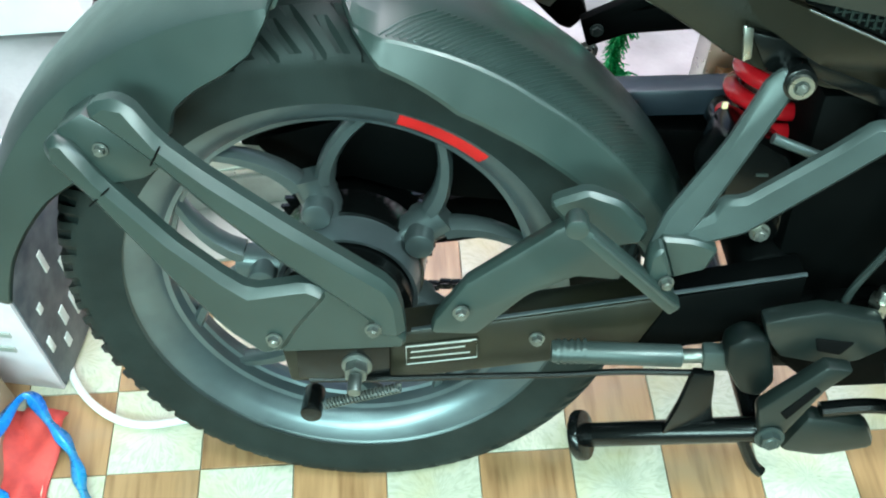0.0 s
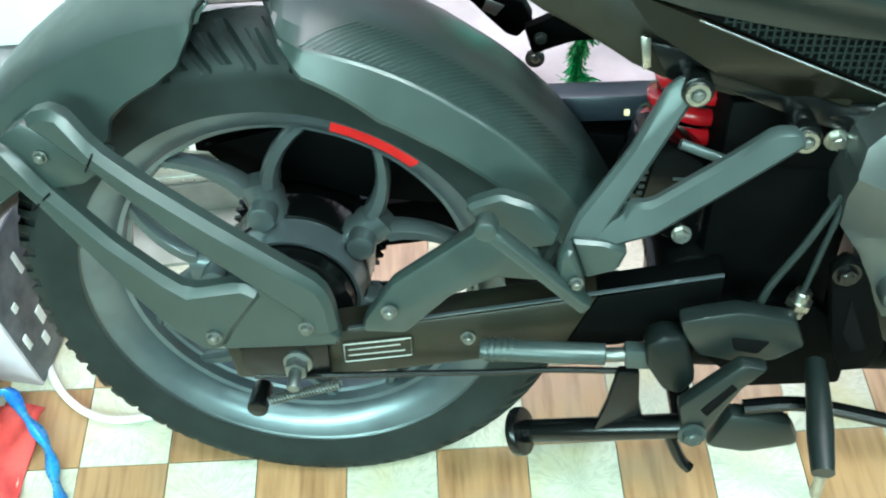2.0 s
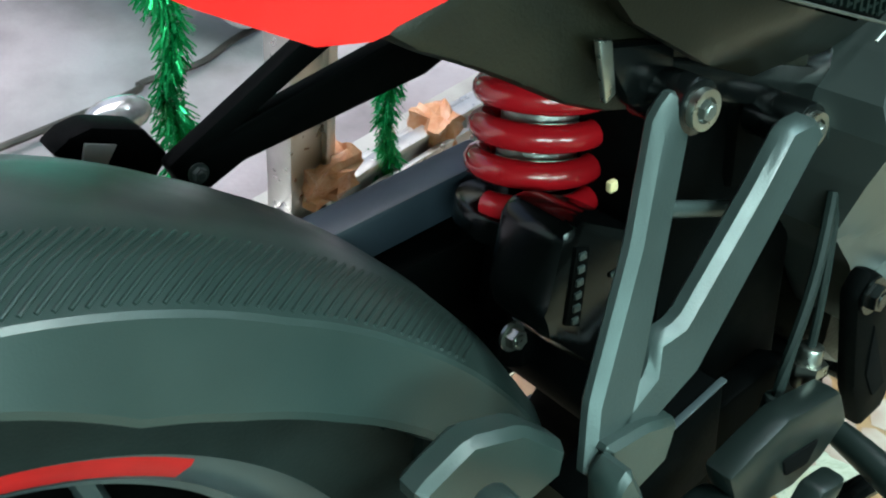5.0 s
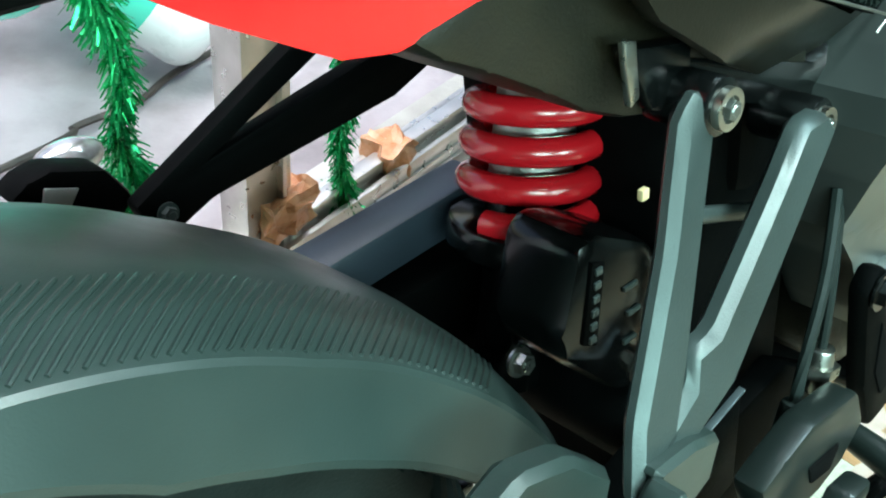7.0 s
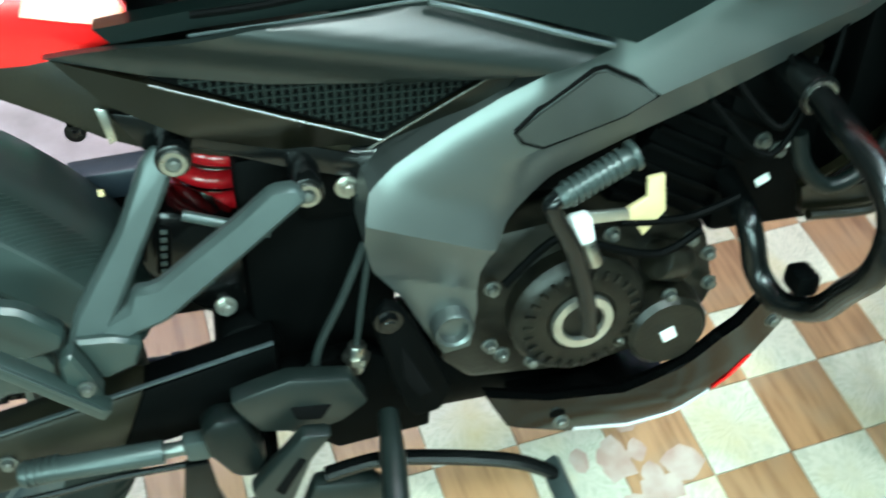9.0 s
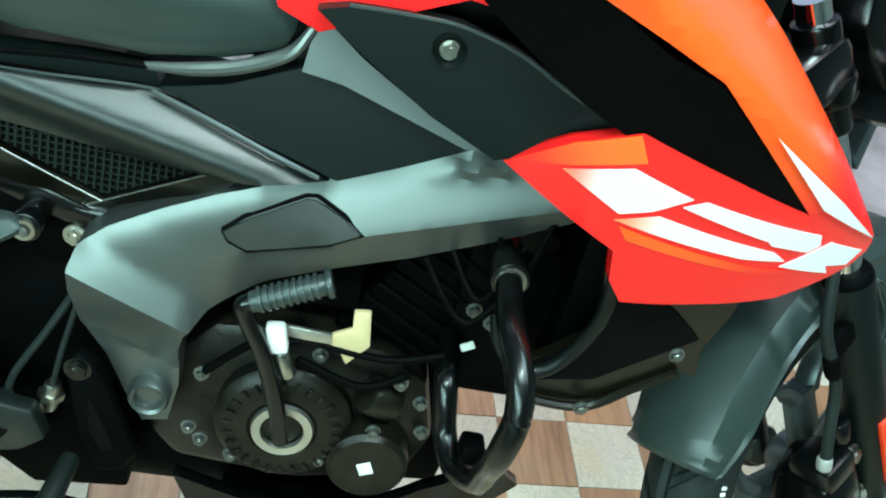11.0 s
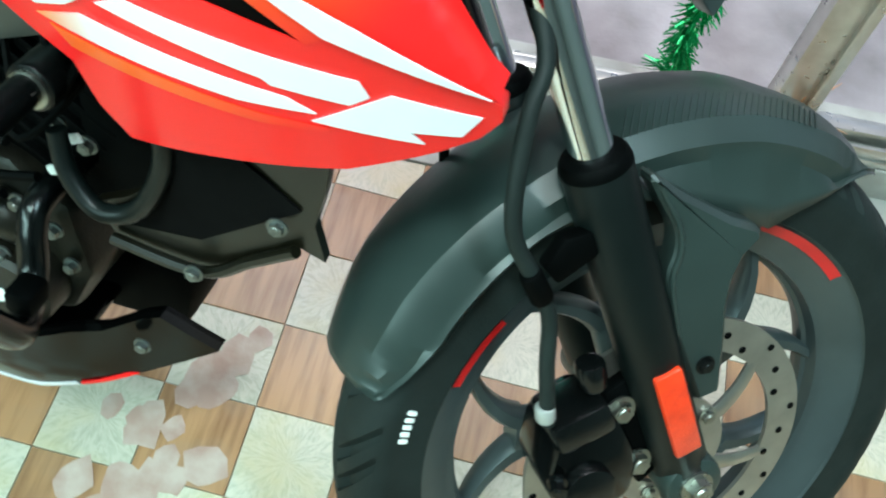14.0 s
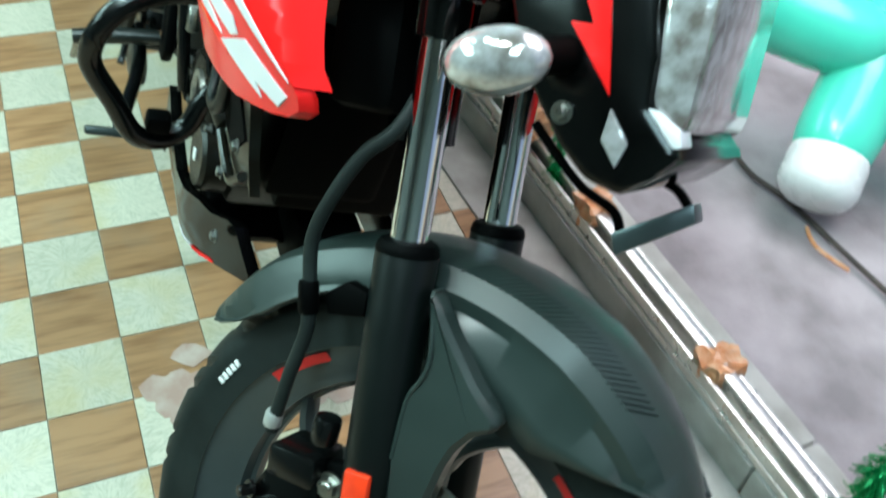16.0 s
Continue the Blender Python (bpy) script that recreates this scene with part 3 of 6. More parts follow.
cyl((0.018, -0.129, 0.284), (0.018, -0.141, 0.284), 0.0115, seg=6, bm=ax_bm)
cyl((0.018, -0.141, 0.284), (0.018, -0.160, 0.280), 0.0065, seg=16, bevel=0.001, bm=ax_bm)
part("axle_nut", ax_bm, DULLZINC, swing, "dull zinc axle nut")
part("axle", cyl((0.0, -0.12, 0.3005), (0.0, 0.13, 0.3005), 0.008), ZINC, swing)
for p in ((-0.053, -0.150, 0.338), (0.038, -0.152, 0.356), (0.116, -0.150, 0.378), (0.188, -0.121, 0.322)):
    part("bolt", hexbolt(p, (0, -1, 0), 0.0056, 0.007), DULLZINC, swing)
part("chain_adjuster", cyl((-0.075, -0.1, 0.278), (-0.03, -0.1, 0.284), 0.004, seg=10), ZINC, swing)

# brake rod with its return spring
rod = P("brake_rod", tube([(-0.03, -0.12, 0.255), (0.055, -0.13, 0.271), (0.137, -0.13, 0.278), (0.218, -0.13, 0.284), (0.27, -0.132, 0.292), (0.335, -0.14, 0.302)], 0.0034, 8), BLACKSTEEL)
cyl_bm = cyl((0.20, -0.142, 0.326), (0.318, -0.148, 0.331), 0.0105, seg=18, bevel=0.002)
part("cable_sleeve", cyl_bm, GUN, rod, "grey ribbed cable sleeve")
for k in range(5):
    part("sleeve_rib", cyl((0.205 + 0.006 * k, -0.1422, 0.3262 + 0.0003 * k), (0.208 + 0.006 * k, -0.1424, 0.3264 + 0.0003 * k), 0.0118, seg=18), GUN, rod)
part("clevis", cyl((0.318, -0.148, 0.331), (0.336, -0.15, 0.334), 0.0068, seg=12, bevel=0.001), DULLZINC, rod)
part("yoke", prism([(0.334, 0.345), (0.362, 0.345), (0.364, 0.322), (0.336, 0.322)], -0.158, -0.142, 0.003), GUN, rod)
part("boot", prism([(0.350, 0.360), (0.365, 0.372), (0.386, 0.368), (0.402, 0.318), (0.392, 0.296), (0.372, 0.302), (0.354, 0.332)], -0.166, -0.138, 0.007), DARKSATIN, rod)


def helix(c0, c1, R, r, turns, seg=8, per=18, radii=None):
    c0, c1 = Vector(c0), Vector(c1)
    d = (c1 - c0).normalized()
    s = d.cross(Vector((0, 1, 0.2))).normalized()
    u = d.cross(s)
    n = int(turns * per)
    pts = []
    for i in range(n + 1):
        a = 2 * math.pi * turns * i / n
        pts.append(c0 + (c1 - c0) * i / n + R * (math.cos(a) * s + math.sin(a) * u))
    return tube(pts, r, seg, round_path=False)


part("return_spring", helix((-0.016, -0.13, 0.231), (0.06, -0.13, 0.259), 0.0045, 0.0012, 22, 5, 10), DULLZINC, rod, "thin steel return spring")
part("spring_post", cyl((-0.030, -0.135, 0.220), (-0.030, -0.10, 0.220), 0.011, seg=16, bevel=0.002), BLACKSTEEL, rod)


# mudguards round the rear tyre
def guard_profile(lowr, crown, side, band):
    """A guard with flat flanks that end in a cut edge, a rounded shoulder and a low crown."""
    def at(deg):
        lo, c, w = lowr(deg), crown, side
        hi = max(band, lo + 0.003)
        sh = max(c - 0.009, hi + 0.001)
        right = [(-w + 0.003, lo), (-w - 0.001, lo + 0.003), (-w + 0.002, hi - 0.002), (-w + 0.005, hi), (-w * 0.72, sh), (-w * 0.35, max(c - 0.002, sh + 0.001)), (0, max(c, sh + 0.002))]
        return right + [(-y, r) for y, r in right[-2::-1]]
    return at


def lerp(table):
    xs, ys = [p[0] for p in table], [p[1] for p in table]
    return lambda v: float(np.interp(v, xs, ys))


def hugger_profile(deg):
    """A crowned cover whose flank flares out below a sharp crease and turns under at its lower edge."""
    lo = float(np.interp(deg, [20, 32, 46, 57, 66, 74, 81, 86, 89], [0.300, 0.283, 0.271, 0.265, 0.264, 0.275, 0.284, 0.303, 0.322]))
    cr = float(np.interp(deg, [18, 30, 40, 55, 89], [0.349, 0.340, 0.333, 0.326, 0.326]))
    cz = min(cr - 0.002, max(cr - 0.019, lo + 0.004))
    f = min(1.0, max(0.0, (lo - 0.285) / 0.037)) if deg > 70 else 0.0
    w = 1 - 0.7 * f ** 1.4
    right = [(-0.078 * w, lo - 0.005), (-0.090 * w, lo), (-0.0905 * w, lo + 0.004), (-0.0835 * w, cz - 0.0012), (-0.0815 * w, cz + 0.0012), (-0.062 * w, cr - 0.008), (-0.032 * w, cr - 0.0015), (0, cr)]
    return right + [(-y, r) for y, r in right[-2::-1]]


hug = ring(None, 90, 18, 89, hugger_profile)
hugger = thicken(P("tyre_hugger", moved(hug, HUB), SATIN, "satin black tyre hugger with a fine ribbed crown", angle=16), 0.004, -1)
ribs = bmesh.new()
for k in range(46):
    a = 27 + k * 1.05
    pts = []
    for i in range(5):
        q = radians(a + i * 1.9)
        y = -0.040 - 0.0098 * i
        crown = float(np.interp(math.degrees(q), [18, 30, 40, 55, 89], [0.349, 0.340, 0.333, 0.326, 0.326]))
        r = crown + float(np.interp(-y, [0.032, 0.062, 0.0815], [-0.0015, -0.008, -0.0178])) + 0.0004
        pts.append((r * math.cos(q), y, r * math.sin(q)))
    tube(pts, 0.0010, 6, round_path=False, bm=ribs)
part("rib_texture", moved(ribs, HUB), SATIN, hugger)
front_arm = prism([(0.088, 0.345), (0.092, 0.362), (0.119, 0.406), (0.192, 0.467), (0.21, 0.482), (0.245, 0.47), (0.253, 0.44), (0.253, 0.414), (0.214, 0.417), (0.174, 0.394), (0.131, 0.345)], -0.146, -0.126, 0.006)
part("hugger_arm", front_arm, SATIN, hugger)
part("hugger_arch", prism([(0.184, 0.495), (0.190, 0.500), (0.215, 0.510), (0.243, 0.500), (0.268, 0.474), (0.264, 0.458), (0.236, 0.452), (0.212, 0.462)], -0.150, -0.132, 0.004, seg=1), SATIN, hugger)

tail_low = lerp([(94, 0.353), (95.6, 0.344), (97.4, 0.324), (101, 0.298), (106, 0.286), (112.5, 0.279), (117.5, 0.271), (120.5, 0.256), (125, 0.253), (135, 0.262), (150, 0.29), (166, 0.31), (176, 0.318)])
mud = ring(None, 110, 94, 176, guard_profile(tail_low, 0.357, 0.098, 0.338))
mudguard = thicken(P("rear_mudguard", moved(mud, HUB), SATIN, "satin black rear mudguard on two stays", angle=22), 0.004, -1)


def rooted(bm):
    """The stay's root bends in to the guard's flank."""
    for v in bm.verts:
        k = min(1.0, max(0.0, (-0.09 - v.co.x) / 0.09))
        v.co.y += 0.010 * k * k * (3 - 2 * k)
    return bm


part("stay", rooted(prism([(-0.186, 0.562), (-0.168, 0.576), (-0.147, 0.574), (-0.125, 0.542), (-0.09, 0.513), (-0.034, 0.468), (0.054, 0.403), (0.063, 0.382), (0.067, 0.342), (0.042, 0.342), (0.033, 0.362), (-0.047, 0.431), (-0.09, 0.475), (-0.130, 0.516), (-0.163, 0.543)], -0.152, -0.126, 0.007, seg=1)), SATIN, mudguard)
part("stay", rooted(prism([(-0.226, 0.515), (-0.223, 0.537), (-0.205, 0.537), (-0.182, 0.497), (-0.133, 0.441), (-0.09, 0.405), (-0.071, 0.390), (-0.02, 0.401), (0.002, 0.39), (-0.03, 0.345), (-0.045, 0.318), (-0.066, 0.312), (-0.094, 0.337), (-0.14, 0.393), (-0.195, 0.474)], -0.149, -0.124, 0.007, seg=1)), SATIN, mudguard)
part("mount_plate", prism([(-0.07, 0.380), (0.0, 0.395), (0.04, 0.36), (0.067, 0.337), (0.064, 0.325), (-0.045, 0.314), (-0.085, 0.33)], -0.144, -0.122, 0.003, seg=1), SATIN, mudguard)
part("web", prism([(-0.214, 0.540), (-0.19, 0.556), (-0.165, 0.540), (-0.130, 0.510), (-0.15, 0.495), (-0.182, 0.488)], -0.128, -0.09, 0.002), SATIN, mudguard)
part("bolt", hexbolt((-0.180, -0.129, 0.524), (0, -1, 0), 0.0048, 0.006), DULLZINC, mudguard)
part("seam", rooted(tube([(-0.1235, -0.1526, 0.541), (-0.1345, -0.1526, 0.522)], 0.0009, 6, round_path=False)), HOLESHADE, mudguard)
part("seam", rooted(tube([(-0.176, -0.1496, 0.493), (-0.196, -0.1496, 0.474)], 0.0009, 6, round_path=False)), HOLESHADE, mudguard)

# pillion footrest: two stays, peg and bolts
def leaned(outline, t=0.014):
    """A bevelled bar that leans outwards towards its foot."""
    bm = prism(outline, 0.0, t, 0.004, seg=1)
    for v in bm.verts:
        v.co.y += -0.120 - 0.28 * max(0.0, 0.585 - v.co.z)
    return bm


stays = P("pillion_footrest", leaned([(0.340, 0.593), (0.352, 0.602), (0.364, 0.586), (0.342, 0.546), (0.311, 0.491), (0.292, 0.460), (0.262, 0.452), (0.274, 0.484), (0.315, 0.543)], 0.012), GUN, "dark grey cast pillion footrest bracket")
part("stay", leaned([(0.428, 0.560), (0.448, 0.560), (0.456, 0.548), (0.440, 0.537), (0.404, 0.512), (0.34, 0.469), (0.29, 0.454), (0.268, 0.456), (0.284, 0.472), (0.311, 0.483), (0.317, 0.497), (0.335, 0.498), (0.40, 0.540)]), GUN, stays)
for p in ((0.362, -0.122, 0.590), (0.455, -0.120, 0.548)):
    part("boss", cyl(Vector(p) + Vector((0, 0.034, 0)), p, 0.0135, seg=22, bevel=0.002), BLACKSTEEL, stays)
    part("washer", moved(ring([(0.0, 0.0096), (-0.004, 0.0096), (-0.004, 0.0062), (0.0, 0.0062), (0.0, 0.0096)], 24), Matrix.Translation(p)), ZINC, stays, "zinc washer ring")
    part("bolt", hexbolt(p, (0, -1, 0), 0.0050, 0.006), DULLZINC, stays, "zinc bolt head")
PEG = Matrix.Translation((0.243, -0.176, 0.454)) @ Vector((0.085, -0.004, -0.076)).to_track_quat("X", "Z").to_matrix().to_4x4()
part("peg", moved(box((0, 0, 0), (0.118, 0.016, 0.013), 0.003), PEG), SATIN, stays, "black folded pillion peg")
part("peg_edge", moved(box((0.004, -0.0085, 0.004), (0.098, 0.002, 0.003), 0.0008), PEG), GUN, stays)
part("peg_tip", moved(cyl((-0.058, -0.009, 0), (-0.058, 0.010, 0), 0.0095, seg=16, bevel=0.002), PEG), SATIN, stays)
part("hinge", prism([(0.260, 0.463), (0.270, 0.472), (0.280, 0.446), (0.286, 0.424), (0.276, 0.418), (0.260, 0.434)], -0.176, -0.156, 0.003, seg=1), SATIN, stays)
part("peg_link", prism([(0.270, 0.470), (0.298, 0.468), (0.319, 0.460), (0.312, 0.438), (0.285, 0.428)], -0.160, -0.142, 0.003, seg=1), SATIN, stays)
part("bolt", hexbolt((0.276, -0.178, 0.440), (0, -1, 0), 0.0048, 0.006), DULLZINC, stays)
part("tag", box((0.309, -0.121, 0.571), (0.0045, 0.003, 0.005), 0.0006), YELLOW, stays, "small yellow paint tag")
part("rod", cyl((0.36, -0.10, 0.530), (0.425, -0.105, 0.507), 0.0045, seg=12), GUN, stays)
stays.location = (0.004, -0.006, 0.008)

# monoshock
SH0, SH1 = Vector((0.380, 0.010, 0.458)), Vector((0.414, 0.010, 0.605))
shock = P("monoshock", helix(SH0 + (SH1 - SH0) * 0.22, SH1 + (SH1 - SH0) * 0.12, 0.035, 0.0085, 6.2, 12, 40), SPRINGRED, "red coil spring with a black reservoir")
part("damper", cyl(SH0 - (SH1 - SH0) * 0.5, SH1, 0.022, seg=24), GLOSS, shock)
part("damper_body", cyl(SH0 + (SH1 - SH0) * 0.3, SH1 + (SH1 - SH0) * 0.1, 0.0245, seg=24), ALU, shock, "bare alloy damper body inside the spring")
part("spring_seat", cyl(SH0 + (SH1 - SH0) * 0.08, SH0 + (SH1 - SH0) * 0.2, 0.046, seg=30, bevel=0.004), GLOSS, shock)
res = prism([(0.336, 0.522), (0.352, 0.524), (0.394, 0.500), (0.408, 0.480), (0.408, 0.412), (0.396, 0.402), (0.368, 0.412), (0.326, 0.456), (0.322, 0.474)], -0.075, -0.022, 0.009)
part("reservoir", res, GLOSS, shock, "gloss black gas reservoir with raised marks")
part("reservoir_face", prism([(0.342, 0.512), (0.352, 0.508), (0.345, 0.460), (0.334, 0.466)], -0.0772, -0.074, 0.001), MATTE, shock)
for k in range(6):
    part("text_bar", box((0.3455 - 0.001 * k, -0.0778, 0.506 - 0.0078 * k), (0.005, 0.002, 0.0042), 0.0006), GUN, shock)
for k in range(3):
    part("text_bar", box((0.374 + 0.003 * (k % 2), -0.0758, 0.482 - 0.017 * k), (0.011, 0.002, 0.003), 0.0005), GUN, shock)
for p in ((0.385, -0.075, 0.42), (0.344, -0.02, 0.422)):
    part("bolt", hexbolt(p, (0, -1, 0.1), 0.007, 0.008), ZINC, shock)

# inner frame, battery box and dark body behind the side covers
# near-black blocks carry the shade of the space inside the frame
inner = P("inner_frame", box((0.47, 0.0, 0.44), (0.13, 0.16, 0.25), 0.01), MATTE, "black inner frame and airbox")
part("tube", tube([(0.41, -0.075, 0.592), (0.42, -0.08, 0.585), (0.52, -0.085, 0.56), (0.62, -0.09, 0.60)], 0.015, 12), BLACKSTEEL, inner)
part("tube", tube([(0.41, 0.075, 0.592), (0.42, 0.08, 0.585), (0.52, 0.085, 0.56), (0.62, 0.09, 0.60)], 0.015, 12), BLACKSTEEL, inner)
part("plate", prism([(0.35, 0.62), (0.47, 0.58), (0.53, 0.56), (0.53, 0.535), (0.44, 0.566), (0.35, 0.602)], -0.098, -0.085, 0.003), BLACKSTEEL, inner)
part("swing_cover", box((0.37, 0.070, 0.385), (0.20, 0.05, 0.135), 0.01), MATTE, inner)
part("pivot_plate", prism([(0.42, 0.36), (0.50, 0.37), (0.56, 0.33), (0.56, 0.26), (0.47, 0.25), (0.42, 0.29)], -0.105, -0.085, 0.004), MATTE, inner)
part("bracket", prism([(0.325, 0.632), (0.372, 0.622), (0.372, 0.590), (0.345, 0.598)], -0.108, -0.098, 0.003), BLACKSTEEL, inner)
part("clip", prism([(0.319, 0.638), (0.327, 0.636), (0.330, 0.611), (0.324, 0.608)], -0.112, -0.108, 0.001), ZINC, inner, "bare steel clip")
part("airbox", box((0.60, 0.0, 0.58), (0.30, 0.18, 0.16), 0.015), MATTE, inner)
part("bolt", hexbolt((0.493, -0.098, 0.541), (0, -1, 0), 0.0075, 0.008), ZINC, inner)

# tail: red side cover, black lower, seat


def side_y(base, zc, k=0.35):
    """A side surface that turns inwards above and below the height zc."""
    return lambda x, z: base + k * abs(z - zc) ** 1.4 * 2.0


tail = P("tail_cover", sheet([(0.06, 0.752), (0.110, 0.721), (0.163, 0.684), (0.199, 0.664), (0.223, 0.659), (0.300, 0.670), (0.346, 0.682), (0.352, 0.705), (0.336, 0.735), (0.2, 0.755), (0.1, 0.775)],
                             lambda x, z: -0.104 + 0.5 * max(0.0, 0.2 - x) + 0.3 * max(0.0, z - 0.70) - 0.35 * min(0.0, z - 0.69), 0.01), RED, "gloss red tail side cover with a white sweep")
part("white_sweep", sheet([(0.115, 0.730), (0.155, 0.710), (0.2, 0.696), (0.235, 0.696), (0.265, 0.706), (0.288, 0.725), (0.275, 0.725), (0.25, 0.713), (0.228, 0.707), (0.2, 0.708), (0.16, 0.722), (0.12, 0.740)],
                          lambda x, z: -0.1075 + 0.5 * max(0.0, 0.2 - x) + 0.3 * max(0.0, z - 0.70), 0.002), WHITE, tail)
part("tail_top", sheet([(0.12, 0.742), (0.16, 0.724), (0.2, 0.710), (0.228, 0.709), (0.25, 0.715), (0.275, 0.727), (0.30, 0.77), (0.1, 0.79)],
                       lambda x, z: -0.1075 + 0.5 * max(0.0, 0.2 - x) + 0.3 * max(0.0, z - 0.70), 0.004), GLOSS, tail)
part("orange_fade", sheet([(0.285, 0.705), (0.348, 0.693), (0.350, 0.705), (0.340, 0.722), (0.292, 0.725)], lambda x, z: -0.1065 + 0.3 * max(0.0, z - 0.70), 0.002), ORANGE, tail)
part("far_cover", sheet([(0.06, 0.762), (0.113, 0.729), (0.199, 0.675), (0.223, 0.670), (0.342, 0.692), (0.348, 0.715), (0.336, 0.74), (0.1, 0.785)], lambda x, z: 0.094, 0.01), RED, tail)
under = P("under_tail", prism([(0.225, 0.661), (0.242, 0.649), (0.263, 0.638), (0.293, 0.620), (0.317, 0.604), (0.343, 0.592), (0.40, 0.577), (0.50, 0.565), (0.50, 0.66), (0.3, 0.69)], -0.096, 0.09, 0.006), OLIVE, "black under-tail panel")
part("belly", box((0.24, 0, 0.725), (0.30, 0.17, 0.05), 0.01), MATTE, under)

# seat and side covers
seat = P("seat", prism([(0.16, 0.785), (0.36, 0.735), (0.45, 0.722), (0.545, 0.722), (0.60, 0.732), (0.655, 0.752), (0.66, 0.80), (0.58, 0.81), (0.42, 0.80), (0.3, 0.85), (0.16, 0.86)], -0.130, 0.130, 0.02), SATIN, "black vinyl seat with a raised bead")
part("bead", tube([(0.393, -0.141, 0.711), (0.439, -0.142, 0.714), (0.49, -0.143, 0.721), (0.551, -0.144, 0.726)], 0.0026, 8), MATTE, seat)
# this stretch of bead is grey to paint in the seat rim's highlight
part("bead", tube([(0.545, -0.143, 0.7255), (0.58, -0.145, 0.731), (0.615, -0.145, 0.741), (0.648, -0.144, 0.758), (0.662, -0.142, 0.780)], 0.0055, 10, radii=[0.003, 0.0055, 0.006, 0.0055, 0.004]), GREY, seat, "seat bead with its gloss highlight painted grey")
fin = P("side_cover", sheet([(0.295, 0.681), (0.34, 0.687), (0.39, 0.692), (0.429, 0.697), (0.469, 0.698), (0.511, 0.698), (0.556, 0.702), (0.597, 0.691), (0.644, 0.674), (0.695, 0.658), (0.631, 0.645), (0.559, 0.641), (0.507, 0.643), (0.439, 0.648), (0.36, 0.662)],
                            lambda x, z: -0.118 - 0.023 * math.exp(-((z - 0.687 + 0.2 * (x - 0.45)) / 0.024) ** 2) - 0.02 * (x - 0.3), 0.006, 0.007, rim=0.002), FIN, "dark glossy side cover with a mesh insert", angle=60)
part("upper_band", sheet([(0.33, 0.70), (0.40, 0.708), (0.5, 0.716), (0.55, 0.717), (0.556, 0.703), (0.511, 0.699), (0.469, 0.699), (0.40, 0.695), (0.34, 0.689)], lambda x, z: -0.124, 0.02), FLANKBLACK, fin)
# pale tube paints the highlight on the cover's top edge
part("edge_highlight", tube([(0.39, -0.131, 0.693), (0.469, -0.134, 0.699), (0.556, -0.130, 0.703), (0.597, -0.132, 0.692), (0.644, -0.131, 0.675), (0.695, -0.130, 0.659)], 0.0013, 6, n=10), RIMPAINT, fin)
mesh_p = part("mesh_insert", sheet([(0.358, 0.660), (0.42, 0.660), (0.5, 0.655), (0.59, 0.646), (0.66, 0.655), (0.64, 0.645), (0.595, 0.634), (0.519, 0.594)], lambda x, z: -0.118, 0.006), MATTE, fin, "fine green-black mesh insert")
cells = bmesh.new()
for i in range(42):
    x = 0.38 + 0.0062 * i
    top = float(np.interp(x, [0.36, 0.42, 0.5, 0.59, 0.66], [0.659, 0.659, 0.654, 0.645, 0.652]))
    bot = float(np.interp(x, [0.36, 0.519, 0.595, 0.66], [0.660, 0.597, 0.636, 0.655]))
    if top - bot > 0.006:
        box((x, -0.1185, (top + bot) / 2), (0.0022, 0.003, top - bot - 0.002), 0, bm=cells)
for k in range(10):
    z = 0.600 + 0.006 * k
    x0 = float(np.interp(z, [0.597, 0.66], [0.519, 0.36]))
    x1 = float(np.interp(z, [0.597, 0.636, 0.65], [0.519, 0.595, 0.64]))
    box(((x0 + x1) / 2, -0.1180, z), (max(0.004, x1 - x0 - 0.006), 0.003, 0.0014), 0, bm=cells)
part("mesh_grille", cells, MESHGREEN, mesh_p, smooth=False)
part("lower_cover", sheet([(0.300, 0.680), (0.328, 0.645), (0.379, 0.612), (0.475, 0.566), (0.541, 0.555), (0.585, 0.598), (0.625, 0.635), (0.60, 0.636), (0.519, 0.592), (0.44, 0.624), (0.359, 0.657)],
                          lambda x, z: -0.122 + 0.7 * max(0.0, 0.615 - z), 0.006, 0.012, rim=0.003), SIDEOLIVE, fin)
part("trim_line", tube([(0.359, -0.126, 0.658), (0.44, -0.127, 0.626), (0.519, -0.127, 0.595)], 0.0009, 6), DULLZINC, fin, "thin silver trim line")
part("trim_line", tube([(0.507, -0.126, 0.589), (0.55, -0.127, 0.612), (0.598, -0.127, 0.637)], 0.0009, 6), DULLZINC, fin, "thin silver trim line")
flank = P("flank_panel", sheet([(0.556, 0.708), (0.605, 0.722), (0.659, 0.748), (0.692, 0.743), (0.797, 0.718), (0.745, 0.69), (0.70, 0.668), (0.643, 0.684)],
                               lambda x, z: -0.137 - 0.10 * (x - 0.55) + 0.14 * (z - 0.70), 0.02, rim=0.005), FLANKBLACK, "green-black flank panel under the seat")
part("edge", sheet([(0.659, 0.749), (0.664, 0.792), (0.702, 0.768), (0.752, 0.744), (0.804, 0.726), (0.789, 0.7235), (0.69, 0.747)], lambda x, z: -0.150 - 0.12 * (x - 0.65) + 0.3 * (z - 0.75), 0.015), SATIN, flank)
# flank edge highlight, painted as a lighter tube
part("edge_highlight", tube([(0.551, -0.137, 0.704), (0.6, -0.143, 0.691), (0.645, -0.148, 0.677), (0.686, -0.151, 0.665)], 0.0022, 6), RIMPAINT, flank)


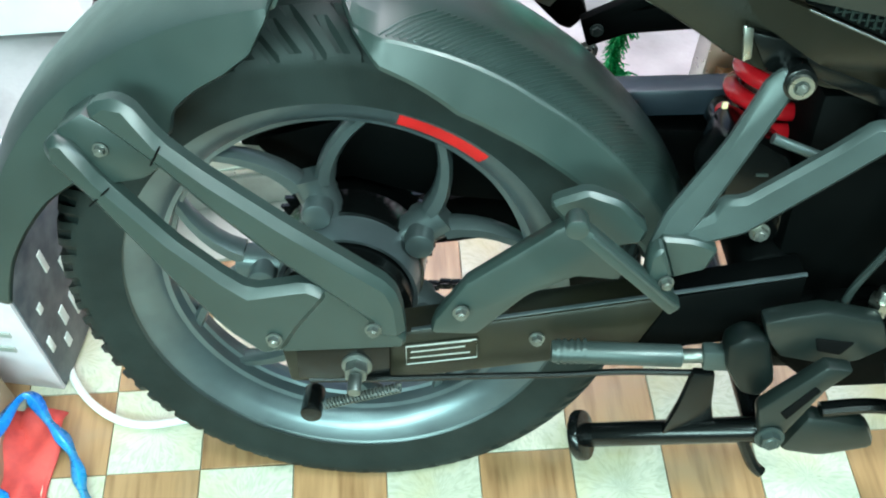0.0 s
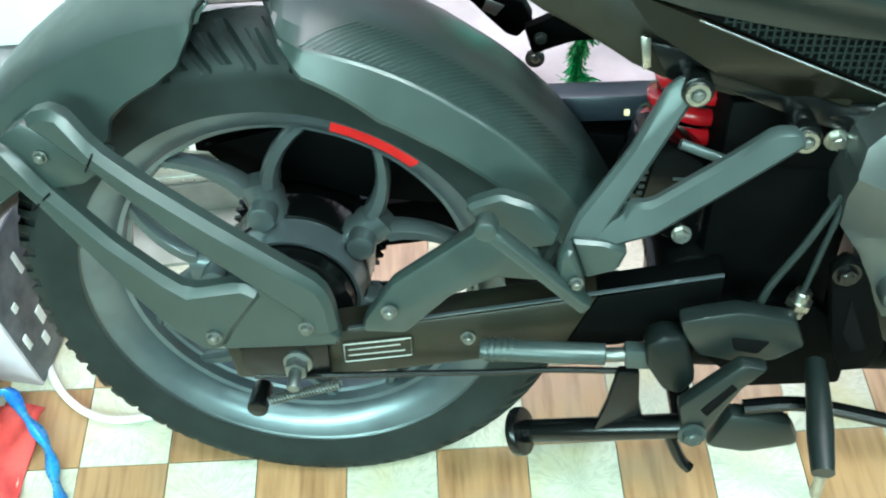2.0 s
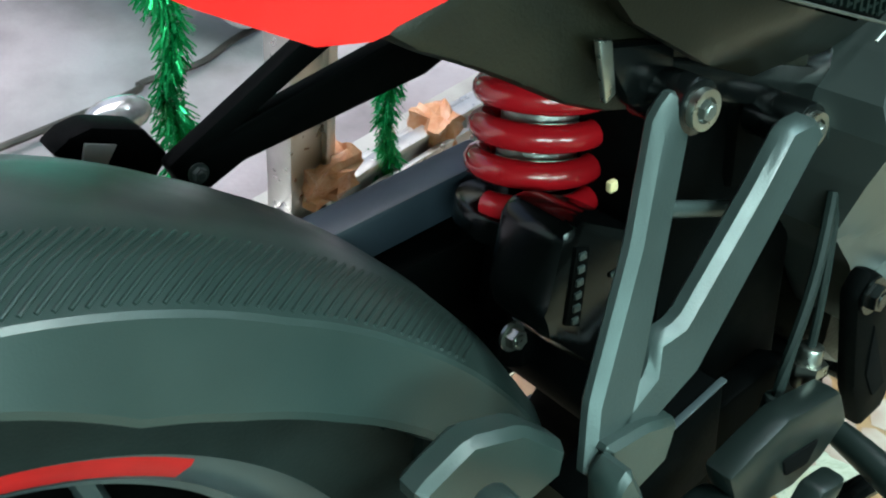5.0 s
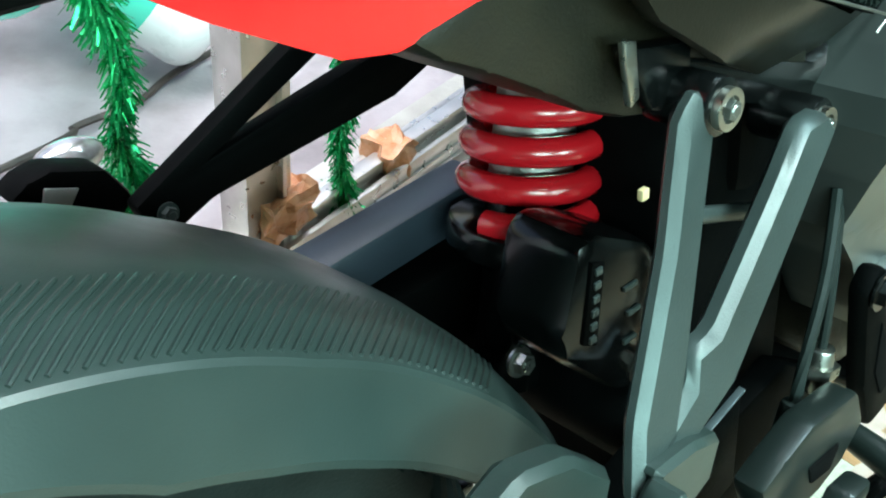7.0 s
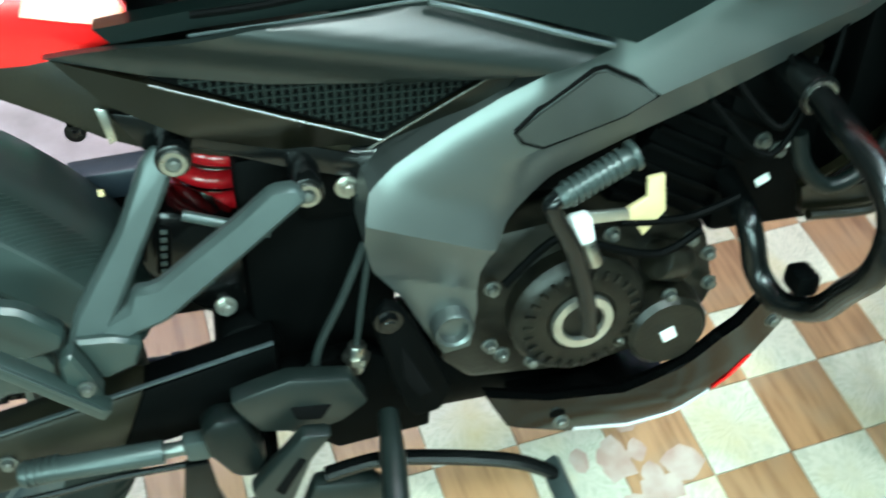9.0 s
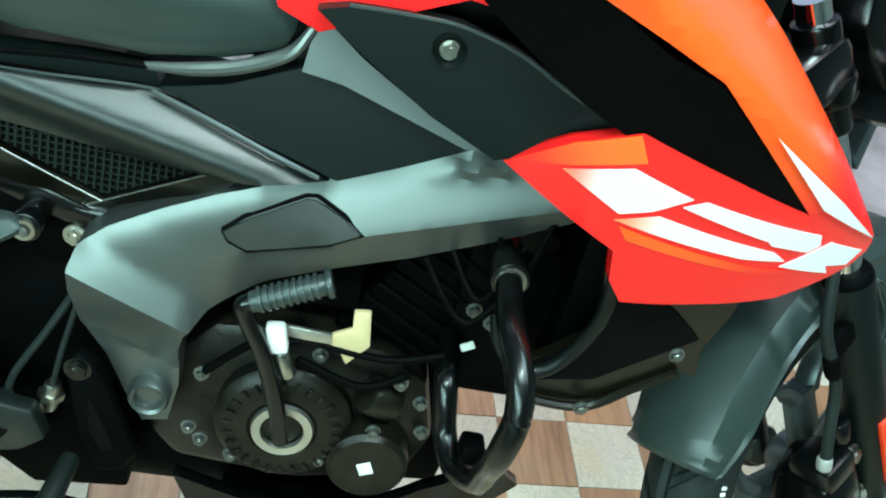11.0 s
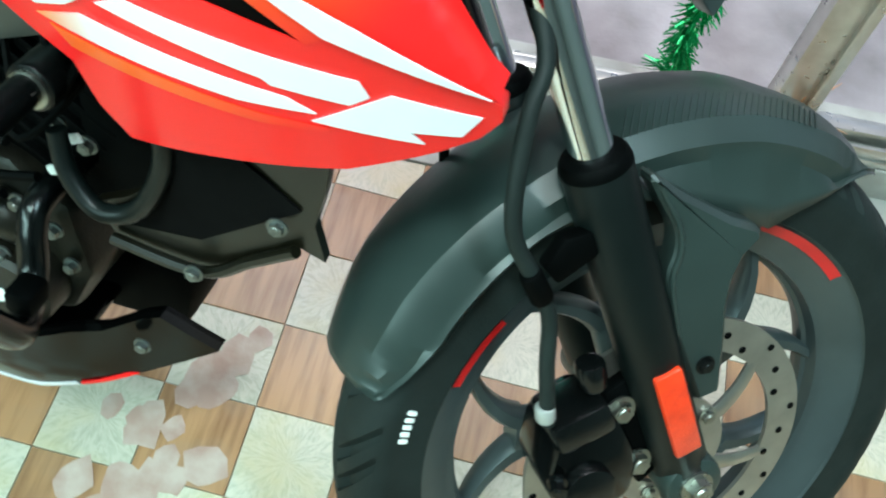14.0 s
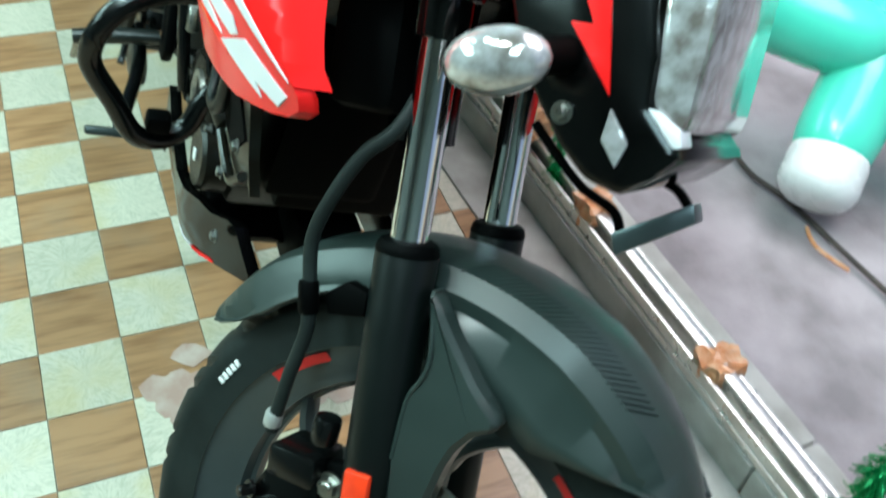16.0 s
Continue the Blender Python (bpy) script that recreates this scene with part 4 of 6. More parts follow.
# perimeter frame beam
def beam_y(x, z):
    d = (z - (0.532 - (x - 0.507) * 0.374)) * 0.937
    top = max(0.0, (0.601 + (x - 0.568) * 0.535 - z) * 0.88)
    y = -0.163 + (0.30 * min(d, 0.03) + 0.06 * min(d, 0.07) if d > 0 else -0.5 * max(d, -0.06)) + 0.009 * math.exp(-top / 0.014) - 0.02 * (x - 0.6)
    # the lower face turns under ahead of the pad
    under = max(0.0, (0.583 + (x - 0.647) * 0.385 - z) * 0.93)
    y += 0.55 * under * min(1.0, max(0.0, (x - 0.60) / 0.06))
    y += 0.27 * max(0.0, z - (0.583 + (x - 0.647) * 0.385)) * min(1.0, max(0.0, (x - 0.64) / 0.06))
    # two soft folds run up to the shroud
    for x0, z0, m in ((0.735, 0.684, 0.36), (0.755, 0.674, 0.32)):
        e = z - (z0 + m * (x - x0))
        y -= 0.0045 * math.exp(-(e / 0.006) ** 2) * min(1.0, max(0.0, (x - x0) / 0.06))
    return y


BEAM = [(0.499, 0.511), (0.499, 0.539), (0.504, 0.557), (0.526, 0.576), (0.568, 0.601), (0.609, 0.623), (0.65, 0.642), (0.69, 0.665), (0.706, 0.676), (0.802, 0.722), (0.86, 0.74), (0.93, 0.70), (0.902, 0.662), (0.842, 0.625),
        (0.778, 0.592), (0.72, 0.569), (0.65, 0.536), (0.615, 0.514), (0.599, 0.489), (0.595, 0.464), (0.598, 0.414), (0.592, 0.372), (0.569, 0.367), (0.556, 0.388), (0.532, 0.437), (0.507, 0.47)]
beam = P("frame_beam", sheet(BEAM, beam_y, 0.05, 0.0075, creases=[((0.507, 0.532), (0.598, 0.498)), ((0.507, 0.604), (0.598, 0.570)), ((0.647, 0.583), (0.893, 0.677))], rim=0.005), GREY, "grey satin perimeter frame beam", angle=14)
part("pad", sheet([(0.619, 0.596), (0.624, 0.589), (0.640, 0.583), (0.704, 0.602), (0.728, 0.616), (0.714, 0.626), (0.689, 0.636), (0.681, 0.636), (0.637, 0.611)], lambda x, z: beam_y(x, z) - 0.003, 0.008, rim=0.003), PADGREY, beam, "dark grey rubber pad")
# dark outline of the pad: groove shade painted as a thin black tube
groove = [(0.618, 0.5965), (0.624, 0.587), (0.640, 0.581), (0.705, 0.600), (0.731, 0.616), (0.714, 0.628), (0.689, 0.639), (0.680, 0.638), (0.635, 0.613), (0.618, 0.5965)]
part("pad_groove_shade", tube([(x, beam_y(x, z) + 0.0005, z) for x, z in groove], 0.0022, 6, round_path=False), HOLESHADE, beam)
part("boss", moved(ring([(-0.138, 0.0), (-0.138, 0.012), (-0.145, 0.0135), (-0.147, 0.0165), (-0.143, 0.019), (-0.12, 0.019)], 30), Matrix.Translation((0.574, 0.0, 0.403))), GREY, beam)
part("far_beam", sheet(BEAM, lambda x, z: -beam_y(x, z) - 0.05, 0.05, 0.03), GREY, beam)
beam.location = (0.0, 0.010, 0.0)


# fuel tank, knee panel and red shroud
def shroud_y(x, z):
    a, b = x - 0.95, z - 0.74
    return max(-0.262, -0.225 + 0.042 * a - 0.314 * b + 1.8 * a * a + 0.07 * b * b + 0.61 * a * b)


def tank_turn(x, z):
    """How far the tank's side turns inwards past its white stripe."""
    d = max(0.0, (x - 0.962) * 0.514 + (z - 0.821) * 0.858)
    return 1.5 * d + 20.0 * d * d


tank = P("fuel_tank", sheet([(0.861, 0.866), (0.905, 0.849), (1.027, 0.752), (1.036, 0.757), (1.119, 0.723), (1.059, 0.788), (0.987, 0.861), (0.954, 0.889), (0.90, 0.93), (0.78, 0.95), (0.80, 0.887)],
                            lambda x, z: min(-0.10, shroud_y(x, z) - 0.004 + tank_turn(x, z)), 0.03, 0.012), TANKFADE, "gloss red fuel tank flank fading to orange", angle=40)
part("red_strip", sheet([(0.615, 0.796), (0.647, 0.786), (0.747, 0.839), (0.783, 0.837), (0.742, 0.862), (0.66, 0.87), (0.60, 0.83)],
                          lambda x, z: -0.165 - 0.20 * (x - 0.75), 0.01), RED, tank)
part("knee_panel", sheet([(0.643, 0.807), (0.665, 0.815), (0.706, 0.820), (0.744, 0.822), (0.788, 0.814), (0.831, 0.796), (0.880, 0.780), (0.836, 0.755), (0.790, 0.734), (0.738, 0.753), (0.680, 0.784)],
                         lambda x, z: -0.182 - 0.20 * (x - 0.75) + 0.04 * (z - 0.77), 0.02, 0.02, rim=0.005), FLANKBLACK, tank, "black knee panel")
# lighter tube in place of the light catching the knee panel's edge
part("panel_edge_highlight", tube([(0.665, -0.1630, 0.816), (0.706, -0.1712, 0.821), (0.744, -0.1788, 0.823), (0.788, -0.1876, 0.815), (0.831, -0.1962, 0.797), (0.882, -0.2064, 0.781)], 0.0018, 8), GUN, tank)
part("bolt_cup", moved(ring([(-0.1785, 0.0065), (-0.182, 0.0095), (-0.184, 0.0115), (-0.176, 0.0125)], 26), Matrix.Translation((0.739, 0.0, 0.805))), FLANKBLACK, tank)
part("bolt", hexbolt((0.739, -0.178, 0.805), (0, -1, 0), 0.0062, 0.006), ZINC, tank)
part("black_band", sheet([(0.742, 0.857), (0.783, 0.831), (0.831, 0.804), (0.881, 0.784), (0.950, 0.771), (1.027, 0.752), (0.905, 0.847), (0.866, 0.857), (0.800, 0.890), (0.750, 0.920)], lambda x, z: shroud_y(x, z) - 0.002, 0.02, 0.015, rim=0.003), MATTE, tank, "black tank band")
part("core", box((0.80, 0.0, 0.80), (0.40, 0.25, 0.22), 0.03), GLOSS, tank)
SHROUD = [(0.796, 0.735), (0.835, 0.774), (0.874, 0.797), (0.95, 0.776), (1.028, 0.752), (1.036, 0.757), (1.114, 0.725), (1.122, 0.718), (1.124, 0.706), (1.115, 0.693), (1.096, 0.681), (1.05, 0.660), (0.983, 0.648), (0.922, 0.634), (0.905, 0.655), (0.896, 0.686), (0.851, 0.707)]
shroud = P("tank_shroud", sheet(SHROUD, lambda x, z: shroud_y(x, z) - 0.003, 0.012, 0.013, rim=0.004), RED, "gloss red tank shroud with white stripes", angle=40)


def decal(pts, mat, lift, name="white_stripe", label=""):
    part(name, sheet(pts, lambda x, z: shroud_y(x, z) - 0.003 - lift, 0.0012, 0.016), mat, shroud, label)


decal([(0.80, 0.739), (0.835, 0.773), (0.873, 0.795), (0.886, 0.774), (0.838, 0.753)], EDGEFADE, 0.0008, "orange_fade")
decal([(0.89, 0.712), (0.90, 0.700), (1.004, 0.689), (1.04, 0.690), (1.04, 0.694), (1.005, 0.696)], STRIPFADE, 0.0008, "orange_fade")
decal([(0.835, 0.748), (0.88, 0.767), (0.929, 0.753), (0.906, 0.734), (0.885, 0.724)], WHITEFADE, 0.0016)
decal([(0.925, 0.744), (0.94, 0.753), (1.052, 0.732), (1.058, 0.721), (1.049, 0.714), (1.011, 0.720), (1.006, 0.724)], WHITE, 0.0016)
decal([(0.884, 0.717), (0.913, 0.731), (1.018, 0.713), (1.033, 0.704), (0.994, 0.704)], WHITEFADE2, 0.0016)
decal([(1.031, 0.698), (1.068, 0.724), (1.114, 0.710), (1.106, 0.695), (1.08, 0.697), (1.088, 0.688)], WHITE, 0.0016)
decal([(0.959, 0.818), (1.035, 0.759), (1.116, 0.724), (1.05, 0.766)], WHITE, 0.003)
far_sh = P("far_shroud", sheet(SHROUD, lambda x, z: -0.82 * shroud_y(x, z) - 0.01, 0.012, 0.03), RED, "gloss red tank shroud on the far flank")

for ob in (tank, shroud, far_sh):
    ob.location = (0.019, 0.0, -0.007)

# black radiator-side shroud below
low = P("lower_shroud", sheet([(0.918, 0.637), (0.983, 0.648), (1.045, 0.658), (1.043, 0.60), (1.037, 0.562), (1.046, 0.526), (1.026, 0.533), (1.0, 0.500), (0.958, 0.462), (0.885, 0.465), (0.872, 0.50), (0.90, 0.52), (0.935, 0.56), (0.93, 0.60)],
                              lambda x, z: -0.172 + 0.22 * (0.65 - z), 0.01, 0.02), SIDEOLIVE, "matte black lower shroud with two bolts")
# black sheet over the plate paints in the shade of its hollow interior
part("recess_shade", sheet([(0.925, 0.632), (0.965, 0.622), (1.0, 0.598), (1.028, 0.575), (0.955, 0.503), (0.90, 0.49), (0.882, 0.497), (0.905, 0.52), (0.938, 0.56), (0.934, 0.60)], lambda x, z: -0.1745 + 0.22 * (0.65 - z), 0.004), HOLESHADE, low)
part("lip", tube([(0.885, -0.139, 0.470), (0.955, -0.139, 0.468), (0.995, -0.143, 0.502), (1.026, -0.150, 0.532)], 0.005, 8), SIDEOLIVE, low)
for p in ((0.953, -0.147, 0.473), (1.014, -0.158, 0.556)):
    part("bolt", hexbolt(p, (0, -1, 0), 0.0055, 0.005), DULLZINC, low)
# plain near-black blocks fill the gap with its shade in their colour
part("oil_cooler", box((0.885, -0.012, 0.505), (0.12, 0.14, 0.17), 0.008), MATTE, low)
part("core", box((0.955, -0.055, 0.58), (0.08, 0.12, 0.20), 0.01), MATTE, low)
part("hose", tube([(0.93, -0.165, 0.63), (0.935, -0.16, 0.58), (0.915, -0.155, 0.525), (0.885, -0.155, 0.51), (0.86, -0.15, 0.53), (0.85, -0.145, 0.56)], 0.0072, 12), DARKSATIN, low, "black rubber hose")
for k, q in enumerate(((0.80, 0.86, 0.60), (0.78, 0.87, 0.585), (0.83, 0.88, 0.64))):
    part("cable", tube([(q[0], -0.12, q[2]), ((q[0] + q[1]) / 2, -0.15, q[2] - 0.03 - 0.01 * k), (q[1], -0.13, q[2] + 0.02)], 0.003, 6), MATTE, low)
low.location = (0.010, 0.0, 0.008)

# engine
eng = P("engine", prism([(0.57, 0.33), (0.60, 0.30), (0.72, 0.29), (0.83, 0.315), (0.85, 0.37), (0.83, 0.44), (0.78, 0.47), (0.70, 0.48), (0.62, 0.47), (0.58, 0.42)], -0.095, 0.11, 0.012), ENGINE, "dark bronze engine with finned cylinder")
cov = ring([(-0.095, 0.066), (-0.112, 0.066), (-0.119, 0.060), (-0.122, 0.05), (-0.122, 0.034), (-0.119, 0.031), (-0.119, 0.0)], 60)
part("clutch_cover", moved(cov, Matrix.Translation((0.699, 0, 0.380))), ENGINE, eng, "round clutch cover with cooling marks")
rg = ring([(-0.121, 0.030), (-0.126, 0.029), (-0.126, 0.021), (-0.121, 0.020)], 40)
part("silver_ring", moved(rg, Matrix.Translation((0.699, 0, 0.380))), ALU, eng, "bare alloy ring")
nubs = bmesh.new()
for k in range(26):
    a = 2 * math.pi * k / 26
    box((0.699 + 0.052 * math.cos(a), -0.1215, 0.380 + 0.052 * math.sin(a)), (0.009, 0.006, 0.004), 0.001, Matrix.Rotation(-a, 4, "Y"), nubs)
tagged(part("cover_texture", nubs, ENGINE, eng), kind="stuff")
cv2 = ring([(-0.09, 0.042), (-0.124, 0.040), (-0.129, 0.035), (-0.129, 0.0)], 44)
part("round_cover", moved(cv2, Matrix.Translation((0.787, 0, 0.352))), ENGINE, eng)
part("name_plate", box((0.785, -0.1305, 0.353), (0.014, 0.002, 0.014), 0.0006, Matrix.Rotation(radians(-25), 4, "Y")), PAPER, eng, "small white square mark")
CY = Matrix.Translation((0.80, 0, 0.50)) @ Matrix.Rotation(radians(28), 4, "Y")
# fins and cylinder near-black: the engine bay's shade is in their colour
for k in range(9):
    part("fin", moved(box((0, 0, -0.06 + 0.018 * k), (0.112 - 0.002 * k, 0.165, 0.0055), 0.0015), CY), MATTE, eng)
part("cylinder", moved(box((0, 0, 0.03), (0.10, 0.15, 0.2), 0.008), CY), MATTE, eng)
part("head_cover", moved(box((0, 0, 0.13), (0.115, 0.16, 0.05), 0.012), CY), ENGINE, eng)
for x, z, w in ((0.864, 0.551, 0.010), (0.847, 0.516, 0.013)):
    part("tag", box((x, -0.13, z), (w, 0.003, 0.008), 0.001, Matrix.Rotation(radians(-30), 4, "Y")), PAPER, eng, "small white plastic tag")
part("exhaust_header", prism([(0.76, 0.30), (0.885, 0.31), (0.896, 0.27), (0.892, 0.225), (0.80, 0.215), (0.76, 0.225)], 0.0, 0.09, 0.012), MATTE, eng)
part("breather", cyl((0.77, -0.11, 0.43), (0.80, -0.10, 0.415), 0.02, seg=20, bevel=0.004), ENGINE, eng)
for p in ((0.624, -0.118, 0.352), (0.612, -0.118, 0.365), (0.785, -0.118, 0.392), (0.74, -0.115, 0.345), (0.825, -0.105, 0.425), (0.865, -0.115, 0.536), (0.845, -0.12, 0.55), (0.80, -0.112, 0.45), (0.72, -0.115, 0.47), (0.616, -0.105, 0.42), (0.835, -0.1, 0.385), (0.655, -0.115, 0.335)):
    part("bolt", hexbolt(p, (0, -1, 0), 0.0056, 0.008), DULLZINC, eng, "dull zinc flange bolt")
part("bracket", prism([(0.740, 0.532), (0.755, 0.534), (0.761, 0.497), (0.754, 0.488), (0.743, 0.473), (0.735, 0.486), (0.724, 0.492), (0.724, 0.503), (0.742, 0.513)], -0.130, -0.124, 0.0015), YELLOW, eng, "pale yellow primer bracket")
part("flat_bar", prism([(0.680, 0.508), (0.725, 0.506), (0.727, 0.495), (0.681, 0.496)], -0.133, -0.129, 0.001), ALU, eng)
part("white_cap", prism([(0.666, 0.515), (0.683, 0.517), (0.690, 0.491), (0.673, 0.487)], -0.152, -0.138, 0.003), PAPER, eng, "white plastic cap")
part("stud", cyl((0.682, -0.145, 0.490), (0.694, -0.145, 0.463), 0.0075, seg=14, bevel=0.002), ZINC, eng)
for q in (((0.70, 0.47), (0.76, 0.45), (0.80, 0.47)), ((0.72, 0.49), (0.78, 0.485), (0.83, 0.50)), ((0.62, 0.44), (0.66, 0.48), (0.70, 0.49))):
    part("cable", tube([(x, -0.128, z) for x, z in q], 0.004, 8), MATTE, eng)
kick = P("kick_starter", tube([(0.699, -0.14, 0.382), (0.688, -0.148, 0.43), (0.668, -0.155, 0.49), (0.650, -0.158, 0.525), (0.645, -0.159, 0.539), (0.652, -0.158, 0.545)], 0.008, 12), BLACKSTEEL, "folded kick starter with a ribbed rubber")
grip = cyl((0.650, -0.158, 0.543), (0.713, -0.15, 0.570), 0.0095, seg=18, bevel=0.002)
cyl((0.710, -0.1505, 0.569), (0.715, -0.15, 0.571), 0.0130, seg=18, bevel=0.001, bm=grip)
part("rubber", grip, GUN, kick, "grey ribbed rubber")
for k in range(9):
    c = Vector((0.657 + 0.0055 * k, -0.157 + 0.0007 * k, 0.546 + 0.0024 * k))
    part("rubber_rib", cyl(c, c + Vector((0.0028, 0.0003, 0.0012)), 0.0115, seg=18), GUN, kick)

# crash guard
cg2 = P("crash_guard", tube([(0.842, -0.165, 0.62), (0.838, -0.225, 0.612), (0.846, -0.265, 0.594), (0.851, -0.285, 0.565), (0.847, -0.288, 0.527), (0.85, -0.262, 0.487), (0.852, -0.235, 0.447), (0.838, -0.205, 0.432), (0.828, -0.178, 0.445), (0.822, -0.166, 0.475), (0.82, -0.15, 0.492), (0.825, -0.10, 0.50)], 0.0115, 14, 7), BLACKSTEEL, "gloss black tubular crash guard")
part("bolt", hexbolt((0.842, -0.180, 0.618), (0, -1, 0), 0.010, 0.010), ZINC, cg2)
part("lug", cyl((0.842, -0.12, 0.618), (0.842, -0.18, 0.618), 0.017, seg=20, bevel=0.002), BLACKSTEEL, cg2)
part("slider", box((0.846, -0.212, 0.462), (0.022, 0.026, 0.022), 0.005), MATTE, cg2)
cg2.location = (0.015, 0.016, -0.007)

# belly pan
PAN = [(0.605, 0.318), (0.667, 0.300), (0.746, 0.293), (0.80, 0.312), (0.845, 0.333), (0.87, 0.338), (0.90, 0.356), (0.913, 0.358), (0.958, 0.312), (0.885, 0.276), (0.846, 0.255), (0.81, 0.238), (0.76, 0.228), (0.694, 0.243), (0.627, 0.276)]
pan = P("belly_pan", sheet(PAN,
                           lambda x, z: -0.138 + 0.8 * max(0.0, x - 0.80) ** 1.4 + 0.35 * max(0.0, 0.27 - z), 0.01, 0.018, rim=0.006), GLOSS, "gloss black belly pan with white and red stripe")
part("white_stripe", sheet([(0.70, 0.2485), (0.76, 0.2350), (0.81, 0.2455), (0.846, 0.262), (0.848, 0.257), (0.811, 0.2395), (0.76, 0.2295), (0.70, 0.2435)], lambda x, z: -0.1392 + 0.8 * max(0.0, x - 0.80) ** 1.4 + 0.35 * max(0.0, 0.27 - z), 0.002), WHITE, pan)
part("red_stripe", sheet([(0.850, 0.2635), (0.89, 0.2835), (0.898, 0.2835), (0.852, 0.2590)], lambda x, z: -0.1398 + 0.8 * max(0.0, x - 0.80) ** 1.4 + 0.35 * max(0.0, 0.27 - z), 0.002), RED, pan)
part("far_pan", sheet([(0.602, 0.28), (0.70, 0.300), (0.86, 0.33), (0.905, 0.362), (0.958, 0.318), (0.85, 0.262), (0.68, 0.232)], lambda x, z: 0.12, 0.01), GLOSS, pan)
part("floor_plate", box((0.735, 0, 0.250), (0.17, 0.20, 0.012), 0.004), GLOSS, pan)
for p in ((0.680, -0.142, 0.274), (0.906, -0.116, 0.336)):
    part("bolt", hexbolt(p, (0, -1, 0), 0.0058, 0.006), DULLZINC, pan)
part("muffler", cyl((0.42, 0.0, 0.26), (0.72, 0.0, 0.265), 0.06, seg=30, bevel=0.01), MATTE, pan)

# rider footrest hanger, pedal, heel plate, brake light switch
hang = P("footrest_hanger", prism([(0.500, 0.440), (0.512, 0.454), (0.526, 0.446), (0.538, 0.425), (0.571, 0.347), (0.560, 0.322), (0.535, 0.318), (0.518, 0.36)], -0.148, -0.133, 0.005), MATTE, "dark cast footrest hanger")
# black plate on the hanger stands for the shade in its opening
part("opening_shade", prism([(0.524, 0.41), (0.552, 0.350), (0.54, 0.345), (0.526, 0.37)], -0.1495, -0.147, 0.001), HOLESHADE, hang)
part("bolt", hexbolt((0.514, -0.148, 0.437), (0, -1, 0), 0.009, 0.007), BLACKSTEEL, hang)
part("foot_peg", tube([(0.512, -0.145, 0.328), (0.508, -0.18, 0.322), (0.503, -0.22, 0.312), (0.499, -0.255, 0.302)], 0.012, 14, radii=[0.009, 0.011, 0.012, 0.010]), FIN, hang, "grey rubber rider peg")
part("peg_feeler", cyl((0.500, -0.25, 0.295), (0.500, -0.252, 0.270), 0.005, seg=10), ZINC, hang)
part("heel_plate", prism([(0.378, 0.385), (0.40, 0.392), (0.428, 0.399), (0.480, 0.390), (0.493, 0.36), (0.47, 0.342), (0.443, 0.336), (0.40, 0.345), (0.385, 0.365)], -0.160, -0.140, 0.004), FIN, hang)
part("cable_guide", prism([(0.425, 0.37), (0.462, 0.366), (0.452, 0.35), (0.43, 0.354)], -0.162, -0.15, 0.003), HOLESHADE, hang)
sw_bm = cyl((0.486, -0.13, 0.372), (0.490, -0.13, 0.402), 0.008, seg=14, bevel=0.002)
cyl((0.4875, -0.13, 0.384), (0.4885, -0.13, 0.391), 0.012, seg=6, bm=sw_bm)
sw = part("brake_switch", sw_bm, ZINC, hang, "zinc brake light switch")
cables = P("brake_cable", tube([(0.489, -0.13, 0.40), (0.495, -0.128, 0.44), (0.505, -0.12, 0.50), (0.50, -0.11, 0.54)], 0.0028, 8), RUBBER, "black rubber cables behind the frame")
part("cable", tube([(0.45, -0.135, 0.375), (0.457, -0.135, 0.41), (0.48, -0.13, 0.455), (0.502, -0.12, 0.50)], 0.0036, 8), RUBBER, cables)
part("boot", cyl((0.446, -0.136, 0.362), (0.451, -0.135, 0.388), 0.010, 0.007, seg=14, bevel=0.002), RUBBER, cables)
pedal = P("brake_pedal", tube([(0.45, -0.165, 0.285), (0.50, -0.165, 0.292), (0.56, -0.175, 0.29), (0.62, -0.19, 0.285), (0.655, -0.20, 0.27)], 0.0095, 10, flat=0.7), BLACKSTEEL, "black forged brake pedal")
part("pad", box((0.655, -0.212, 0.268), (0.02, 0.06, 0.012), 0.004, Matrix.Rotation(radians(-35), 4, "Y")), GUN, pedal, "ribbed pedal pad")
part("link", prism([(0.385, 0.301), (0.433, 0.358), (0.458, 0.354), (0.439, 0.328), (0.417, 0.273), (0.409, 0.248), (0.394, 0.263)], -0.185, -0.168, 0.004), FIN, pedal)
part("lower_arm", prism([(0.421, 0.231), (0.439, 0.280), (0.498, 0.270), (0.512, 0.240), (0.462, 0.224)], -0.172, -0.15, 0.008), FIN, pedal)
# the slot's shade is a black plate on the link
part("slot", prism([(0.405, 0.300), (0.428, 0.335), (0.434, 0.33), (0.412, 0.292)], -0.1865, -0.18, 0.001), HOLESHADE, pedal)
part("pivot", hexbolt((0.402, -0.186, 0.268), (0, -1, 0), 0.010, 0.008), GUN, pedal)
stand = P("centre_stand", cyl((0.245, -0.118, 0.184), (0.402, -0.165, 0.256), 0.0125, seg=18, bevel=0.002), BLACKSTEEL, "folded black centre stand leg")
part("foot", cyl((0.239, -0.116, 0.181), (0.249, -0.119, 0.186), 0.026, seg=20, bevel=0.003), BLACKSTEEL, stand)
part("gusset", prism([(0.315, 0.225), (0.325, 0.265), (0.332, 0.31), (0.352, 0.31), (0.356, 0.27), (0.365, 0.235)], -0.150, -0.140, 0.002), BLACKSTEEL, stand)
part("tang", tube([(0.385, -0.165, 0.245), (0.40, -0.172, 0.215), (0.41, -0.175, 0.205)], 0.006, 8), BLACKSTEEL, stand)
